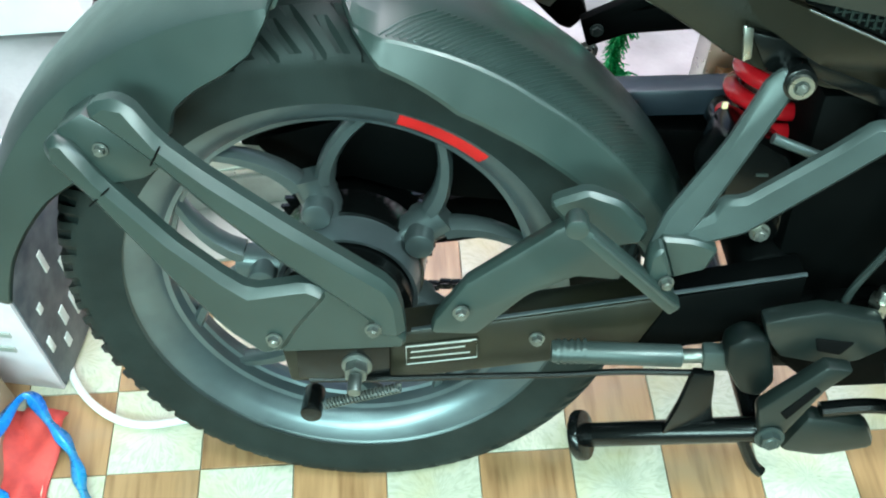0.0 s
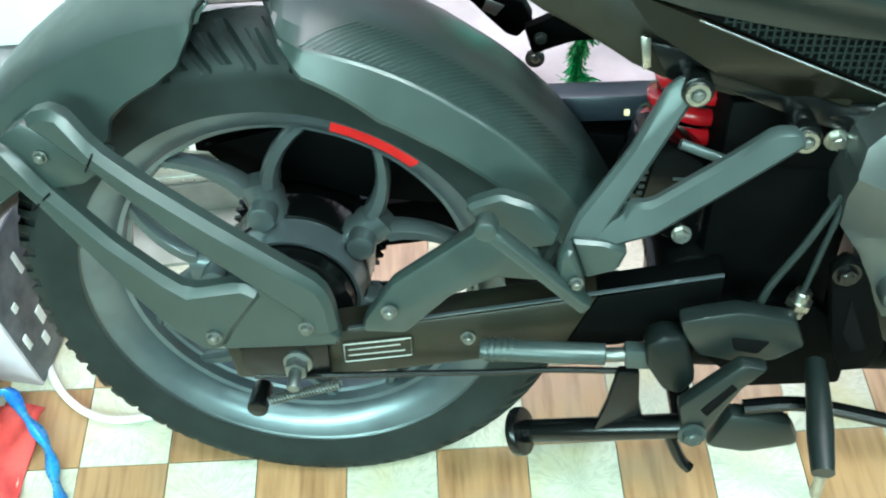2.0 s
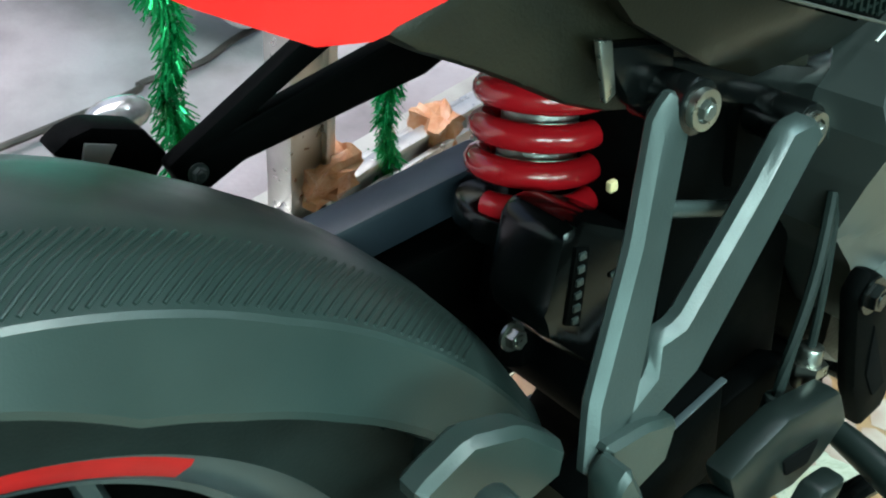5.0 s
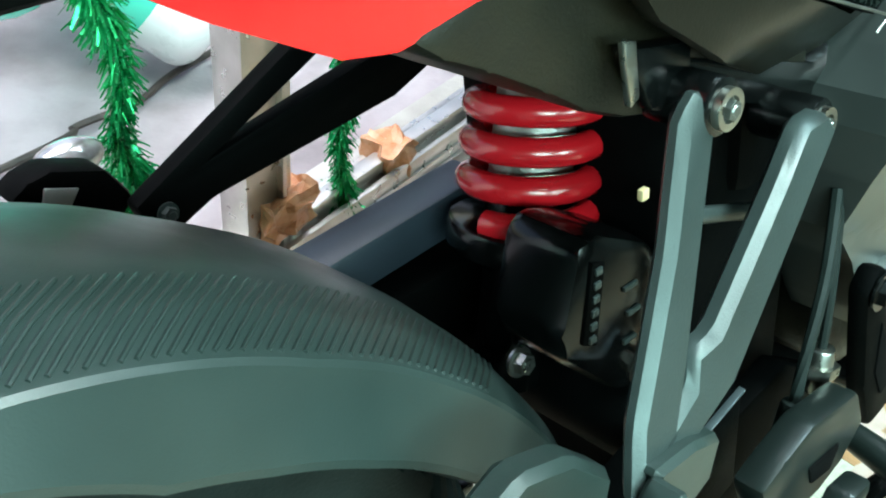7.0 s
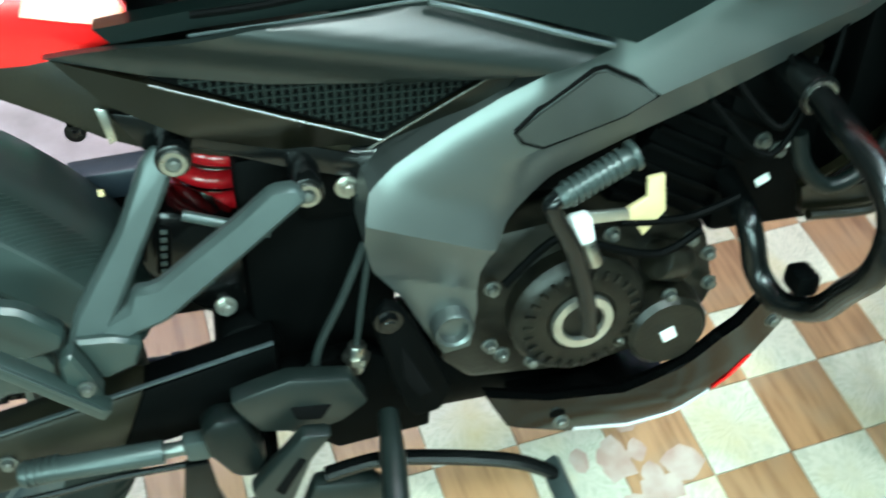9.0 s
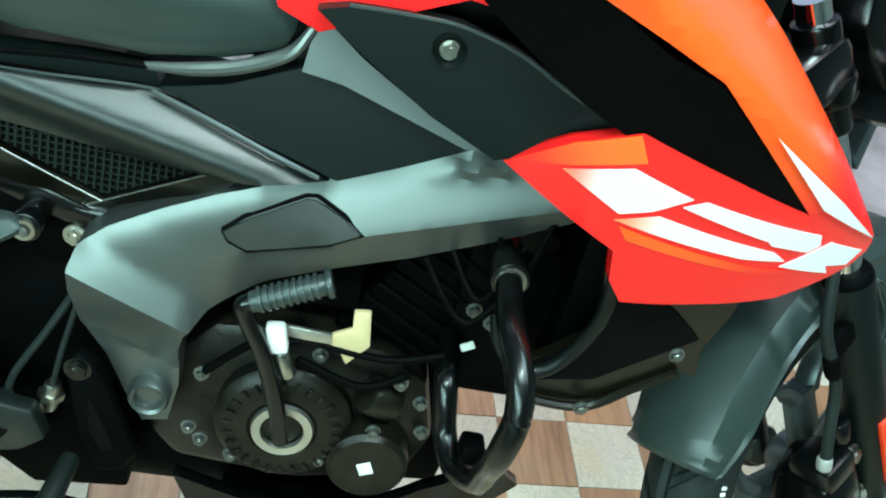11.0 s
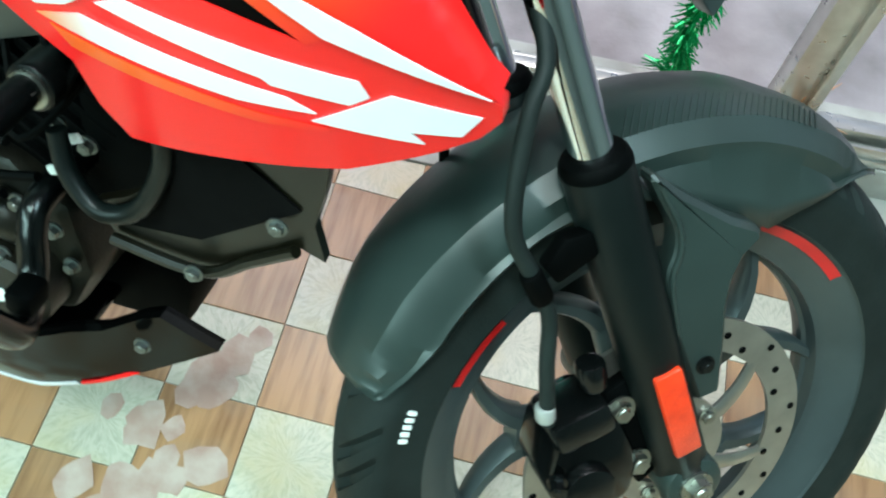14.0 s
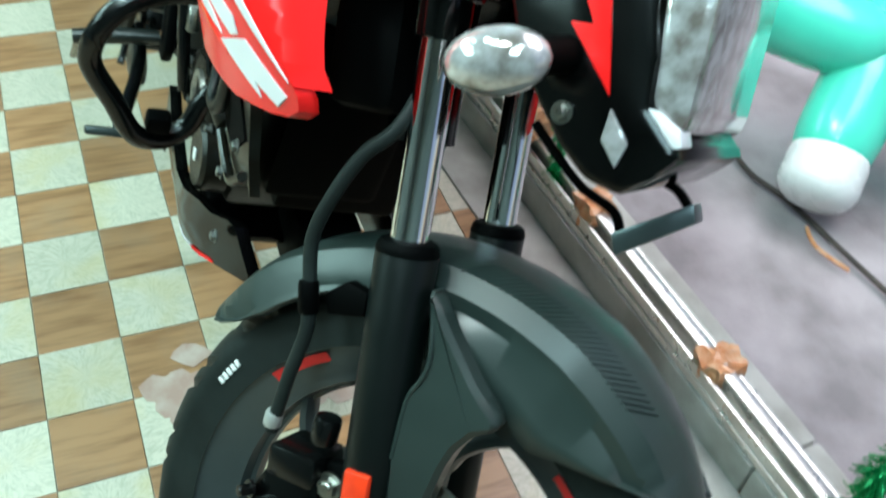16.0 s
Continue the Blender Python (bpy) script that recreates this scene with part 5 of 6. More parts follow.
part("cross_leg", cyl((0.402, -0.165, 0.246), (0.402, 0.15, 0.246), 0.012, seg=16), BLACKSTEEL, stand)
part("side_leg", tube([(0.40, 0.11, 0.25), (0.42, 0.19, 0.12), (0.44, 0.253, 0.071)], 0.011, 12), BLACKSTEEL, stand)

# tail stay with indicator and lamps, seen under the red cover
tstay = P("tail_stay", prism([(0.228, 0.555), (0.43, 0.655), (0.455, 0.643), (0.284, 0.567), (0.375, 0.584), (0.53, 0.612), (0.525, 0.594), (0.42, 0.556), (0.277, 0.541), (0.238, 0.526)], 0.095, 0.112, 0.003), MATTE, "black steel tail stay")
part("indicator", prism([(0.170, 0.576), (0.183, 0.583), (0.197, 0.585), (0.226, 0.574), (0.238, 0.552), (0.222, 0.534), (0.210, 0.538)], 0.118, 0.15, 0.004), MATTE, tstay, "black indicator body with a clear marker")
part("marker", prism([(0.190, 0.577), (0.208, 0.570), (0.199, 0.559), (0.185, 0.565)], 0.1165, 0.119, 0.0006), LABEL, tstay)
part("far_lamp", ellipsoid((0.25, 0.262, 0.533), (0.026, 0.018, 0.014)), LENS, tstay, "clear far indicator lens")
part("bolt", hexbolt((0.241, 0.113, 0.515), (0, -1, 0.3), 0.0075, 0.009), ZINC, tstay)
part("bolt", hexbolt((0.245, 0.094, 0.545), (0, -1, 0), 0.005, 0.006), GUN, tstay)
tstay.scale = (1.12, 1.0, 1.12)
tstay.location = (-0.019, 0.105, -0.128)

# front end, turned to the left lock, in the fork's axes: x ahead, y left, z up along the legs
RAKE, LOCK = radians(31.5), radians(36.5)
XP, UP, LEFT = Vector((math.cos(RAKE), 0, math.sin(RAKE))), Vector((-math.sin(RAKE), 0, math.cos(RAKE))), Vector((0, 1, 0))
FWD, LFT = XP * math.cos(LOCK) + LEFT * math.sin(LOCK), LEFT * math.cos(LOCK) - XP * math.sin(LOCK)
FORK = Matrix.Translation((1.1485, 0.0045, 0.6225)) @ Matrix((FWD, LFT, UP)).transposed().to_4x4()
AXU = -0.339
FHUB = FORK @ Matrix.Translation((0, 0, AXU))


def K(name, bm, mat, label="", parent=None, **k):
    return part(name, moved(bm, FORK), mat, parent or bike, label, **k)


fwheel = wheel(FHUB, 0.278, 0.043, 0.216, 0.034, ((33.5, 15), (124, 9)), 14, 0.035, 0.04, "front_wheel")
disc = bmesh.new()
ring([(-0.057, 0.132), (-0.053, 0.132), (-0.053, 0.102), (-0.057, 0.102), (-0.057, 0.132)], 90, bm=disc)
ring([(-0.058, 0.055), (-0.052, 0.055), (-0.052, 0.035), (-0.058, 0.035), (-0.058, 0.055)], 40, bm=disc)
disc_ob = part("brake_disc", moved(disc, FHUB), STEELDISC, fwheel, "drilled steel brake disc")
for k in range(6):
    a = 60 * k + 10
    part("disc_arm", moved(spoke_arm(0.05, a, 0.105, a + 14, 0.008, 0.007, -0.055, -0.055, 0.003, 0.002), FHUB), STEELDISC, fwheel)
holes = bmesh.new()
for k in range(30):
    a, r = 2 * math.pi * k / 30, (0.109, 0.117, 0.125)[k % 3]
    cyl((r * math.cos(a), -0.0575, r * math.sin(a)), (r * math.cos(a), -0.0525, r * math.sin(a)), 0.0034, seg=10, bm=holes)
part("disc_holes", moved(holes, FHUB), HOLESHADE, fwheel, smooth=False)
for k in range(5):
    a = radians(72 * k + 20)
    part("bolt", moved(hexbolt((0.046 * math.cos(a), -0.059, 0.046 * math.sin(a)), (0, -1, 0), 0.006, 0.005), FHUB), ZINC, fwheel)
dash = bmesh.new()
for k in range(5):
    a = radians(139.5 + 1.6 * k)
    r = 0.2385
    box((r * math.cos(a), -0.0425, r * math.sin(a)), (0.0075, 0.003, 0.0038), 0.0008, Matrix.Rotation(-a, 4, "Y"), dash)
part("tyre_mark", moved(dash, FHUB), PAPER, fwheel, "white bars of tyre lettering")
for side, nm in ((-1, "right"), (1, "left")):
    l = 0.0825 * side
    fork = K("fork_leg", cyl((0, l, 0.26), (0, l, -0.07), 0.0155, seg=30), CHROME, "chrome fork tube in a black slider")
    K("slider", cyl((0, l, -0.026), (0, l, AXU - 0.025), 0.0255, 0.0235, seg=30, bevel=0.003), DARKSATIN, "", fork)
    K("dust_seal", cyl((0, l, -0.031), (0, l, -0.018), 0.0268, 0.0235, seg=30, bevel=0.004), MATTE, "", fork)
    K("sleeve", cyl((0, l, 0.135), (0, l, 0.24), 0.021, seg=24, bevel=0.003), GLOSS, "", fork)
    K("clamp", cyl((0, l, 0.165), (0, l, 0.19), 0.029, seg=24, bevel=0.004), GLOSS, "", fork)
    K("axle_lug", cyl((0, l - 0.022, AXU), (0, l + 0.022, AXU), 0.026, seg=24, bevel=0.004), SATIN, "", fork)
    if side < 0:
        K("axle_bolt", hexbolt((0, l - 0.022, AXU), (0, -1, 0), 0.011, 0.012), ZINC, "", fork)
        K("reflector", box((0.001, l - 0.0245, -0.250), (0.024, 0.008, 0.088), 0.003), AMBER, "orange side reflector", fork)
        K("brace", prism([(0.030, -0.050), (0.036, -0.050), (0.049, -0.071), (0.084, -0.114), (0.104, -0.132), (0.104, -0.142), (0.087, -0.150), (0.074, -0.166), (0.066, -0.185), (0.057, -0.220), (0.044, -0.265), (0.022, -0.262), (0.0185, -0.190), (0.024, -0.134), (0.036, -0.117), (0.040, -0.100), (0.034, -0.072)], l - 0.014, l + 0.010, 0.0045, seg=1), SATIN, "satin mudguard brace", fork)
        K("brace_edge", tube([(0.036, l - 0.011, -0.058), (0.041, l - 0.014, -0.090), (0.041, l - 0.014, -0.108), (0.036, l - 0.014, -0.122), (0.027, l - 0.013, -0.140), (0.022, l - 0.013, -0.19)], 0.0022, 8), SATIN, "", fork)
        K("bolt", hexbolt((0.036, l - 0.014, -0.228), (0, -1, 0), 0.006, 0.005), BLACKSTEEL, "", fork)
cal = K("brake_caliper", prism([(-0.04, -0.235), (-0.06, -0.225), (-0.095, -0.235), (-0.115, -0.27), (-0.11, -0.31), (-0.085, -0.33), (-0.05, -0.32), (-0.035, -0.29)], -0.098, -0.03, 0.01), GLOSS, "black brake caliper with zinc bolts")
K("piston_cap", cyl((-0.085, -0.108, -0.285), (-0.085, -0.09, -0.285), 0.023, seg=24, bevel=0.004), BLACKSTEEL, "", cal)
K("banjo_cap", cyl((-0.050, -0.085, -0.205), (-0.047, -0.085, -0.180), 0.012, seg=20, bevel=0.004), BLACKSTEEL, "", cal)
K("bridge", box((-0.07, -0.075, -0.23), (0.05, 0.05, 0.03), 0.006), BLACKSTEEL, "", cal)
K("arm", prism([(-0.045, -0.22), (-0.02, -0.215), (-0.015, -0.32), (-0.04, -0.33)], -0.085, -0.07, 0.004), MATTE, "", cal)
for u in (-0.239, -0.300):
    K("bolt", hexbolt((-0.036, -0.086, u), (0, -1, 0), 0.0095, 0.008), ZINC, "zinc caliper bolt", cal)
for q in ((-0.105, -0.1, -0.262), (-0.112, -0.095, -0.30), (-0.07, -0.1, -0.325)):
    K("pin", hexbolt(q, (-0.4, -1, 0), 0.006, 0.012), BLACKSTEEL, "", cal)
hose = K("brake_hose", tube([(0.0, -0.06, 0.15), (-0.014, -0.095, 0.072), (-0.038, -0.105, 0.042), (-0.056, -0.107, 0.012), (-0.070, -0.107, -0.019), (-0.074, -0.106, -0.042), (-0.070, -0.105, -0.077), (-0.069, -0.104, -0.109), (-0.082, -0.101, -0.152), (-0.095, -0.097, -0.205)], 0.0060, 12), RUBBER, "black rubber brake hose")
K("grommet", cyl((-0.072, -0.106, -0.066), (-0.069, -0.104, -0.094), 0.0085, seg=18, bevel=0.003), MATTE, "", hose)
K("hose_bracket", prism([(-0.06, -0.075), (-0.04, -0.06), (-0.02, -0.065), (-0.02, -0.085), (-0.055, -0.092)], -0.1, -0.085, 0.003), MATTE, "", hose)
K("ferrule", cyl((-0.0925, -0.098, -0.187), (-0.0955, -0.097, -0.201), 0.0078, seg=16, bevel=0.002), LABEL, "pale hose ferrule", hose)
flow = lerp([(32, 0.286), (37, 0.281), (44, 0.254), (48, 0.242), (56, 0.219), (68, 0.231), (77, 0.25), (84, 0.262), (100, 0.268), (110, 0.264), (123, 0.258), (131, 0.266), (135, 0.274), (136, 0.28)])


def front_profile(deg):
    lo = flow(deg)
    cr = float(np.interp(deg, [30, 45, 62, 95, 120, 137], [0.292, 0.306, 0.313, 0.314, 0.311, 0.302]))
    side = float(np.interp(deg, [30, 36, 45, 60, 100, 125, 137], [0.03, 0.05, 0.06, 0.068, 0.066, 0.064, 0.056]))
    hi = max(lo + 0.003, cr - 0.040)
    # ahead of the fork the flank stands out below an undercut edge of the crown
    k = float(np.interp(deg, [36, 48, 88, 100], [0.0, 1.0, 1.0, 0.0]))
    up = min(hi + 0.013, cr - 0.016) if cr - hi > 0.03 else hi + 0.002
    right = [(-side - 0.006 * k, lo), (-side - 0.002 - 0.002 * k, lo + (hi - lo) * 0.4), (-side + 0.002 + 0.003 * k, hi), (-side * 0.95 - 0.001 * k, up), (-side * 0.78, cr - 0.011), (-side * 0.42, cr - 0.003), (0, cr)]
    return right + [(-y, r) for y, r in right[-2::-1]]


fender = thicken(part("front_mudguard", moved(ring(None, 90, 32, 136, front_profile), FHUB), SATIN, bike, "satin black front mudguard with ribbed crown", angle=33), 0.004, -1)
fr = bmesh.new()
for k in range(30):
    a = 48 + k * 1.1
    pts = []
    for s in range(5):
        q = radians(a + s * 0.9)
        y = -0.026 - 0.0068 * s
        r = float(np.interp(math.degrees(q), [30, 45, 62, 95], [0.292, 0.306, 0.313, 0.314])) - float(np.interp(-y, [0.0, 0.0286, 0.053], [0.0, 0.003, 0.011])) + 0.0002
        pts.append((r * math.cos(q), y, r * math.sin(q)))
    tube(pts, 0.0007, 4, round_path=False, bm=fr)
part("rib_texture", moved(fr, FHUB), SATIN, fender)
yoke = K("steering_head", box((-0.03, 0, 0.2), (0.09, 0.22, 0.05), 0.012), GLOSS, "black steering yoke and head tube")
K("head_tube", cyl((-0.05, 0, 0.05), (-0.05, 0, 0.3), 0.03, seg=24), GLOSS, "", yoke)
K("wiring", box((-0.08, 0.0, 0.12), (0.07, 0.13, 0.1), 0.015), MATTE, "", yoke)
K("cable", tube([(-0.03, 0.03, 0.2), (-0.045, 0.04, 0.09), (-0.062, 0.045, -0.01), (-0.085, 0.045, -0.08)], 0.0042, 8), MATTE, "", yoke)
# headlamp fairing
FAIR = FORK @ Matrix.Translation((-0.016, 0.0, -0.030))


def Q(name, bm, mat, label="", parent=None):
    return part(name, moved(bm, FAIR), mat, parent or bike, label)


fair = Q("headlamp_fairing", prism([(0.06, 0.24), (0.10, 0.30), (0.17, 0.30), (0.180, 0.211), (0.187, 0.176), (0.188, 0.143), (0.212, 0.120), (0.215, 0.113), (0.198, 0.096), (0.177, 0.081), (0.151, 0.087), (0.129, 0.106), (0.108, 0.132), (0.085, 0.165)], -0.10, 0.10, 0.008), GLOSS, "gloss black headlamp fairing with a red flash")
Q("red_flash", prism([(0.128, 0.26), (0.131, 0.208), (0.140, 0.191), (0.123, 0.191), (0.160, 0.146), (0.149, 0.208), (0.147, 0.26)], -0.1035, -0.099, 0.001), RED, "", fair)
Q("headlamp", prism([(0.176, 0.28), (0.183, 0.186), (0.184, 0.146), (0.208, 0.126), (0.214, 0.141), (0.216, 0.181), (0.220, 0.28)], -0.094, 0.094, 0.006), LENS, "clear faceted headlamp lens", fair)
Q("lamp_tip", prism([(0.184, 0.144), (0.206, 0.118), (0.214, 0.121), (0.210, 0.132), (0.196, 0.140)], -0.098, -0.07, 0.002), WHITE, "white lamp tip", fair)
Q("marker_lamp", prism([(0.162, 0.139), (0.179, 0.117), (0.173, 0.099), (0.159, 0.117)], -0.1035, -0.098, 0.002), LENS, "small clear side lamp", fair)
Q("bolt", hexbolt((0.128, -0.1, 0.130), (0, -1, 0), 0.006, 0.006), ZINC, "", fair)
ind = K("front_indicator", ellipsoid((0.080, -0.15, 0.127), (0.039, 0.022, 0.0235), rot=Matrix.Rotation(radians(-12), 4, "Y")), LENS, "clear front indicator on a rubber stalk")
K("stalk", cyl((0.090, -0.14, 0.132), (0.108, -0.09, 0.140), 0.014, seg=14), MATTE, "", ind)
plate = K("number_plate", prism([(0.135, 0.012), (0.193, 0.048), (0.198, 0.034), (0.141, -0.005)], -0.012, 0.012, 0.002), RIMSTEEL, "grey plate on two wire stays under the lamp")
K("wire_stay", tube([(0.06, -0.02, 0.085), (0.10, -0.01, 0.045), (0.13, 0.0, 0.028), (0.139, 0.0, 0.012)], 0.004, 8), MATTE, "", plate)
K("wire_stay", tube([(0.150, 0.0, 0.062), (0.175, 0.0, 0.055), (0.190, 0.0, 0.040)], 0.004, 8), MATTE, "", plate)

# ---- things round the motorcycle ----
TINSEL = material("green_foil_tinsel", (0.0, 0.30, 0.07), 0.25, 0.6, (0.02, 0.5, 0.16), 120, 0, 300, 0, 0.1)
TAPE = material("brown_parcel_tape", (0.5, 0.2, 0.08), 0.3, 0, (0.6, 0.33, 0.18), 60, 0.3, 200)
MINT = material("mint_balloon", (0.08, 0.72, 0.52), 0.25, 0, (0.07, 0.66, 0.48), 8, 0, 300, 0.3, 0.05)
WHITEBALL = material("white_balloon", (0.78, 0.82, 0.8), 0.28, 0, (0.72, 0.78, 0.75), 8, 0, 300, 0.3, 0.05)
BLUE = material("blue_plastic_ribbon", (0.01, 0.16, 0.62), 0.28, 0, (0.02, 0.3, 0.6), 30, 0.2, 200)
REDCLOTH = material("red_cloth", (0.6, 0.06, 0.05), 0.75, 0, (0.45, 0.04, 0.04), 60, 0.6, 500)
CARD = material("printed_white_carton", (0.62, 0.55, 0.6), 0.5, 0, (0.54, 0.47, 0.52), 18, 0.2, 200)
CARDARK = material("dark_carton_print", (0.035, 0.045, 0.06), 0.45, 0, (0.11, 0.115, 0.13), 26, 0.2, 200)
BROWNCARD = material("brown_cardboard", (0.42, 0.3, 0.2), 0.7, 0, (0.34, 0.24, 0.15), 30, 0.4, 200)
CABLEDARK = material("dark_brown_cable", (0.03, 0.022, 0.018), 0.5, 0, (0.06, 0.045, 0.035), 30)
CABLEWHITE = material("white_cable", (0.7, 0.68, 0.64), 0.45, 0, (0.6, 0.58, 0.54), 30)


def tinsel(place, z0, z1, width, seed):
    """A hanging tinsel garland: a twisted cord with a coat of thin foil strips."""
    rg = random.Random(seed)
    top = new("tinsel_garland")
    top.matrix_world = Matrix.Translation((place[0], place[1], z0))
    h = z1 - z0
    part("cord", tube([(0.006 * math.sin(9 * k), 0.006 * math.cos(7 * k), h * k / 8) for k in range(9)], 0.0018, 6), TINSEL, top)
    bm = bmesh.new()
    for i in range(int(h * 4200)):
        z = rg.uniform(0, h)
        a = rg.uniform(0, 2 * math.pi)
        w = width * rg.uniform(0.45, 0.95) * (1 + 0.25 * math.sin(z * 40 + seed)) * (1 + 0.9 * max(0.0, 1 - z / 0.09))
        d = Vector((math.cos(a), math.sin(a), rg.uniform(-0.9, 0.5))).normalized()
        s = d.cross(Vector((rg.uniform(-1, 1), rg.uniform(-1, 1), rg.uniform(-1, 1)))).normalized() * rg.uniform(0.0009, 0.0018)
        p = Vector((0.006 * math.sin(9 * z * 8 / h), 0.006 * math.cos(7 * z * 8 / h), z))
        m = p + d * w * 0.55 + Vector((0, 0, 0.003))
        e = p + d * w + Vector((0, 0, -0.006))
        v = [bm.verts.new(q) for q in (p - s, p + s, m + s, m - s, e + s * 0.6, e - s * 0.6)]
        bm.faces.new(v[:4])
        bm.faces.new((v[3], v[2], v[4], v[5]))
    tagged(part("foil", bm, TINSEL, top, smooth=False), kind="stuff")
    return tagged(top, "shiny green foil tinsel garland hanging at the shop front", "garland", "garlands at the shop front")


tinsel((0.335, 0.509), 0.115, 1.6, 0.026, 1)
tinsel((0.612, 0.558), 0.07, 1.6, 0.022, 2)
tinsel((1.312, 0.686), 0.13, 1.6, 0.030, 3)
tinsel((-0.262, 0.402), 0.115, 1.6, 0.026, 5)


def tape_wrap(x, n, z, s, seed):
    rg = random.Random(seed)
    bm = box((0, 0, 0), (0.052 * s, 0.05, 0.034 * s), 0)
    bmesh.ops.subdivide_edges(bm, edges=bm.edges[:], cuts=5, use_grid_fill=True)
    for v in bm.verts:
        q = v.co * 60 + Vector((seed * 7.0, 0, 0))
        v.co += 0.011 * Vector((noise.noise(q), noise.noise(q + Vector((9, 0, 0))), noise.noise(q + Vector((0, 9, 0)))))
        v.co.x *= 1 - 6 * abs(v.co.z)
    ob = part("tape_wrap", bm, TAPE, smooth=False)
    ob.matrix_world = RAIL @ Matrix.Translation((x, n, z))
    return tagged(ob, "crumpled brown parcel tape wrapped round the aluminium rail", "tape", "tape wraps on the rail")


tape_wrap(0.732, 0.038, 0.10, 1.0, 1)
tape_wrap(1.018, 0.036, 0.095, 1.0, 2)
tape_wrap(0.395, 0.038, 0.105, 1.0, 3)
tape_wrap(0.192, 0.03, 0.145, 1.5, 4)

star = bmesh.new()
rg = random.Random(9)
for k in range(26):
    a, e = rg.uniform(0, 6.28), rg.uniform(0.05, 1.3)
    d = Vector((math.cos(a) * math.cos(e), math.sin(a) * math.cos(e), math.sin(e)))
    tube([(0, 0, 0), d * 0.045 + Vector((0, 0, 0.004)), d * rg.uniform(0.06, 0.1)], 0.0022, 5, 3, star, radii=[0.0028, 0.002, 0.0006])
tuft = part("dry_tuft", star, TAPE)
tuft.matrix_world = RAIL @ Matrix.Translation((1.19, 0.03, 0.112))
tagged(tuft, "dry orange-brown twig tuft standing on the rail", "twig")

cable = part("ground_cable", tube([(-0.6, 0.83, 0.005), (0.0, 0.90, 0.005), (0.434, 0.956, 0.005), (0.487, 0.977, 0.005), (0.583, 0.983, 0.005), (0.666, 1.019, 0.005), (0.797, 1.05, 0.005), (1.0, 1.1, 0.005), (1.4, 1.2, 0.005), (2.4, 1.5, 0.005)], 0.0055, 8), CABLEDARK)
tagged(cable, "black cable lying across the concrete pavement", "cable")
dr = bmesh.new()
cyl((0, 0, -0.02), (0, 0, 0.004), 0.042, seg=36, bevel=0.002, bm=dr)
for k in range(8):
    cyl((0.022 * math.cos(k * 0.785), 0.022 * math.sin(k * 0.785), 0.003), (0.022 * math.cos(k * 0.785), 0.022 * math.sin(k * 0.785), 0.0055), 0.004, seg=8, bm=dr)
dob = part("drain_cover", dr, SILLMAT)
dob.matrix_world = Matrix.Translation((1.152, 0.992, -0.0115))
tagged(dob, "small round drain cover set in the pavement", "drain cover")

# balloons tied in a bunch on the pavement
bal = new("balloon_figure")
bal.matrix_world = Matrix.Translation((0.685, 1.035, 0.0))
tagged(bal, "mint green finger balloons with a white foot on the pavement", "balloon")
ROUND = [0.1, 0.62, 0.84, 0.95, 1, 1, 1, 1, 1, 0.95, 0.84, 0.62, 0.1]


def finger(a, b, r, mat):
    bm = tube([a, [(p + q) / 2 for p, q in zip(a, b)], b], r, 24, 14, radii=[r * k for k in ROUND])
    part("balloon", bm, mat, bal, angle=60)


finger((0.045, -0.035, 0.055), (-0.035, 0.04, 0.13), 0.072, WHITEBALL)
finger((0.012, -0.008, 0.08), (-0.15, 0.15, 0.26), 0.075, MINT)
finger((-0.32, -0.16, 0.30), (-0.10, 0.13, 0.26), 0.075, MINT)
finger((-0.14, 0.12, 0.25), (-0.20, 0.32, 0.36), 0.075, MINT)
finger((-0.10, 0.14, 0.24), (0.02, 0.30, 0.10), 0.07, MINT)
part("tie", tube([(0.05, -0.02, 0.006), (0.1, -0.03, 0.008), (0.16, 0.0, 0.006)], 0.004, 6), TAPE, bal)

# clutter behind the rear wheel
carton = new("printed_carton")
carton.matrix_world = Matrix.Translation((-0.382, 0.072, 0.0)) @ Matrix.Rotation(radians(-5), 4, "Z")
tagged(carton, "pinkish white printed carton with a dark side, on the floor", "carton")
part("body", box((-0.11, 0.09, 0.14), (0.22, 0.18, 0.28), 0.003), CARD, carton)
part("dark_side", box((0.0015, 0.09, 0.125), (0.003, 0.172, 0.235), 0.0008), CARDARK, carton)
rg = random.Random(3)
for k in range(11):
    part("text_bar", box((0.0035, 0.018 + 0.0145 * k, rg.uniform(0.05, 0.21)), (0.002, rg.uniform(0.006, 0.012), rg.uniform(0.012, 0.05)), 0.0005), PAPER, carton)
part("red_print", box((-0.165, -0.0012, 0.19), (0.10, 0.003, 0.12), 0.0008), REDCLOTH, carton)
for k in range(4):
    part("text_bar", box((-0.055, -0.0012, 0.10 + 0.035 * k), (0.05 + 0.012 * (k % 2), 0.003, 0.010), 0.0005), LABEL, carton)
lowbox = new("cardboard_box")
lowbox.matrix_world = Matrix.Translation((-0.495, -0.035, 0.0)) @ Matrix.Rotation(radians(8), 4, "Z")
tagged(lowbox, "torn brown cardboard box with pale printing", "box")
part("body", box((0, 0, 0.05), (0.14, 0.16, 0.10), 0.003), BROWNCARD, lowbox)
for k in range(6):
    part("text_bar", box((0.0708, -0.06 + 0.022 * k, 0.05 + 0.012 * (k % 3)), (0.002, 0.012, 0.02), 0.0004), PAPER, lowbox)


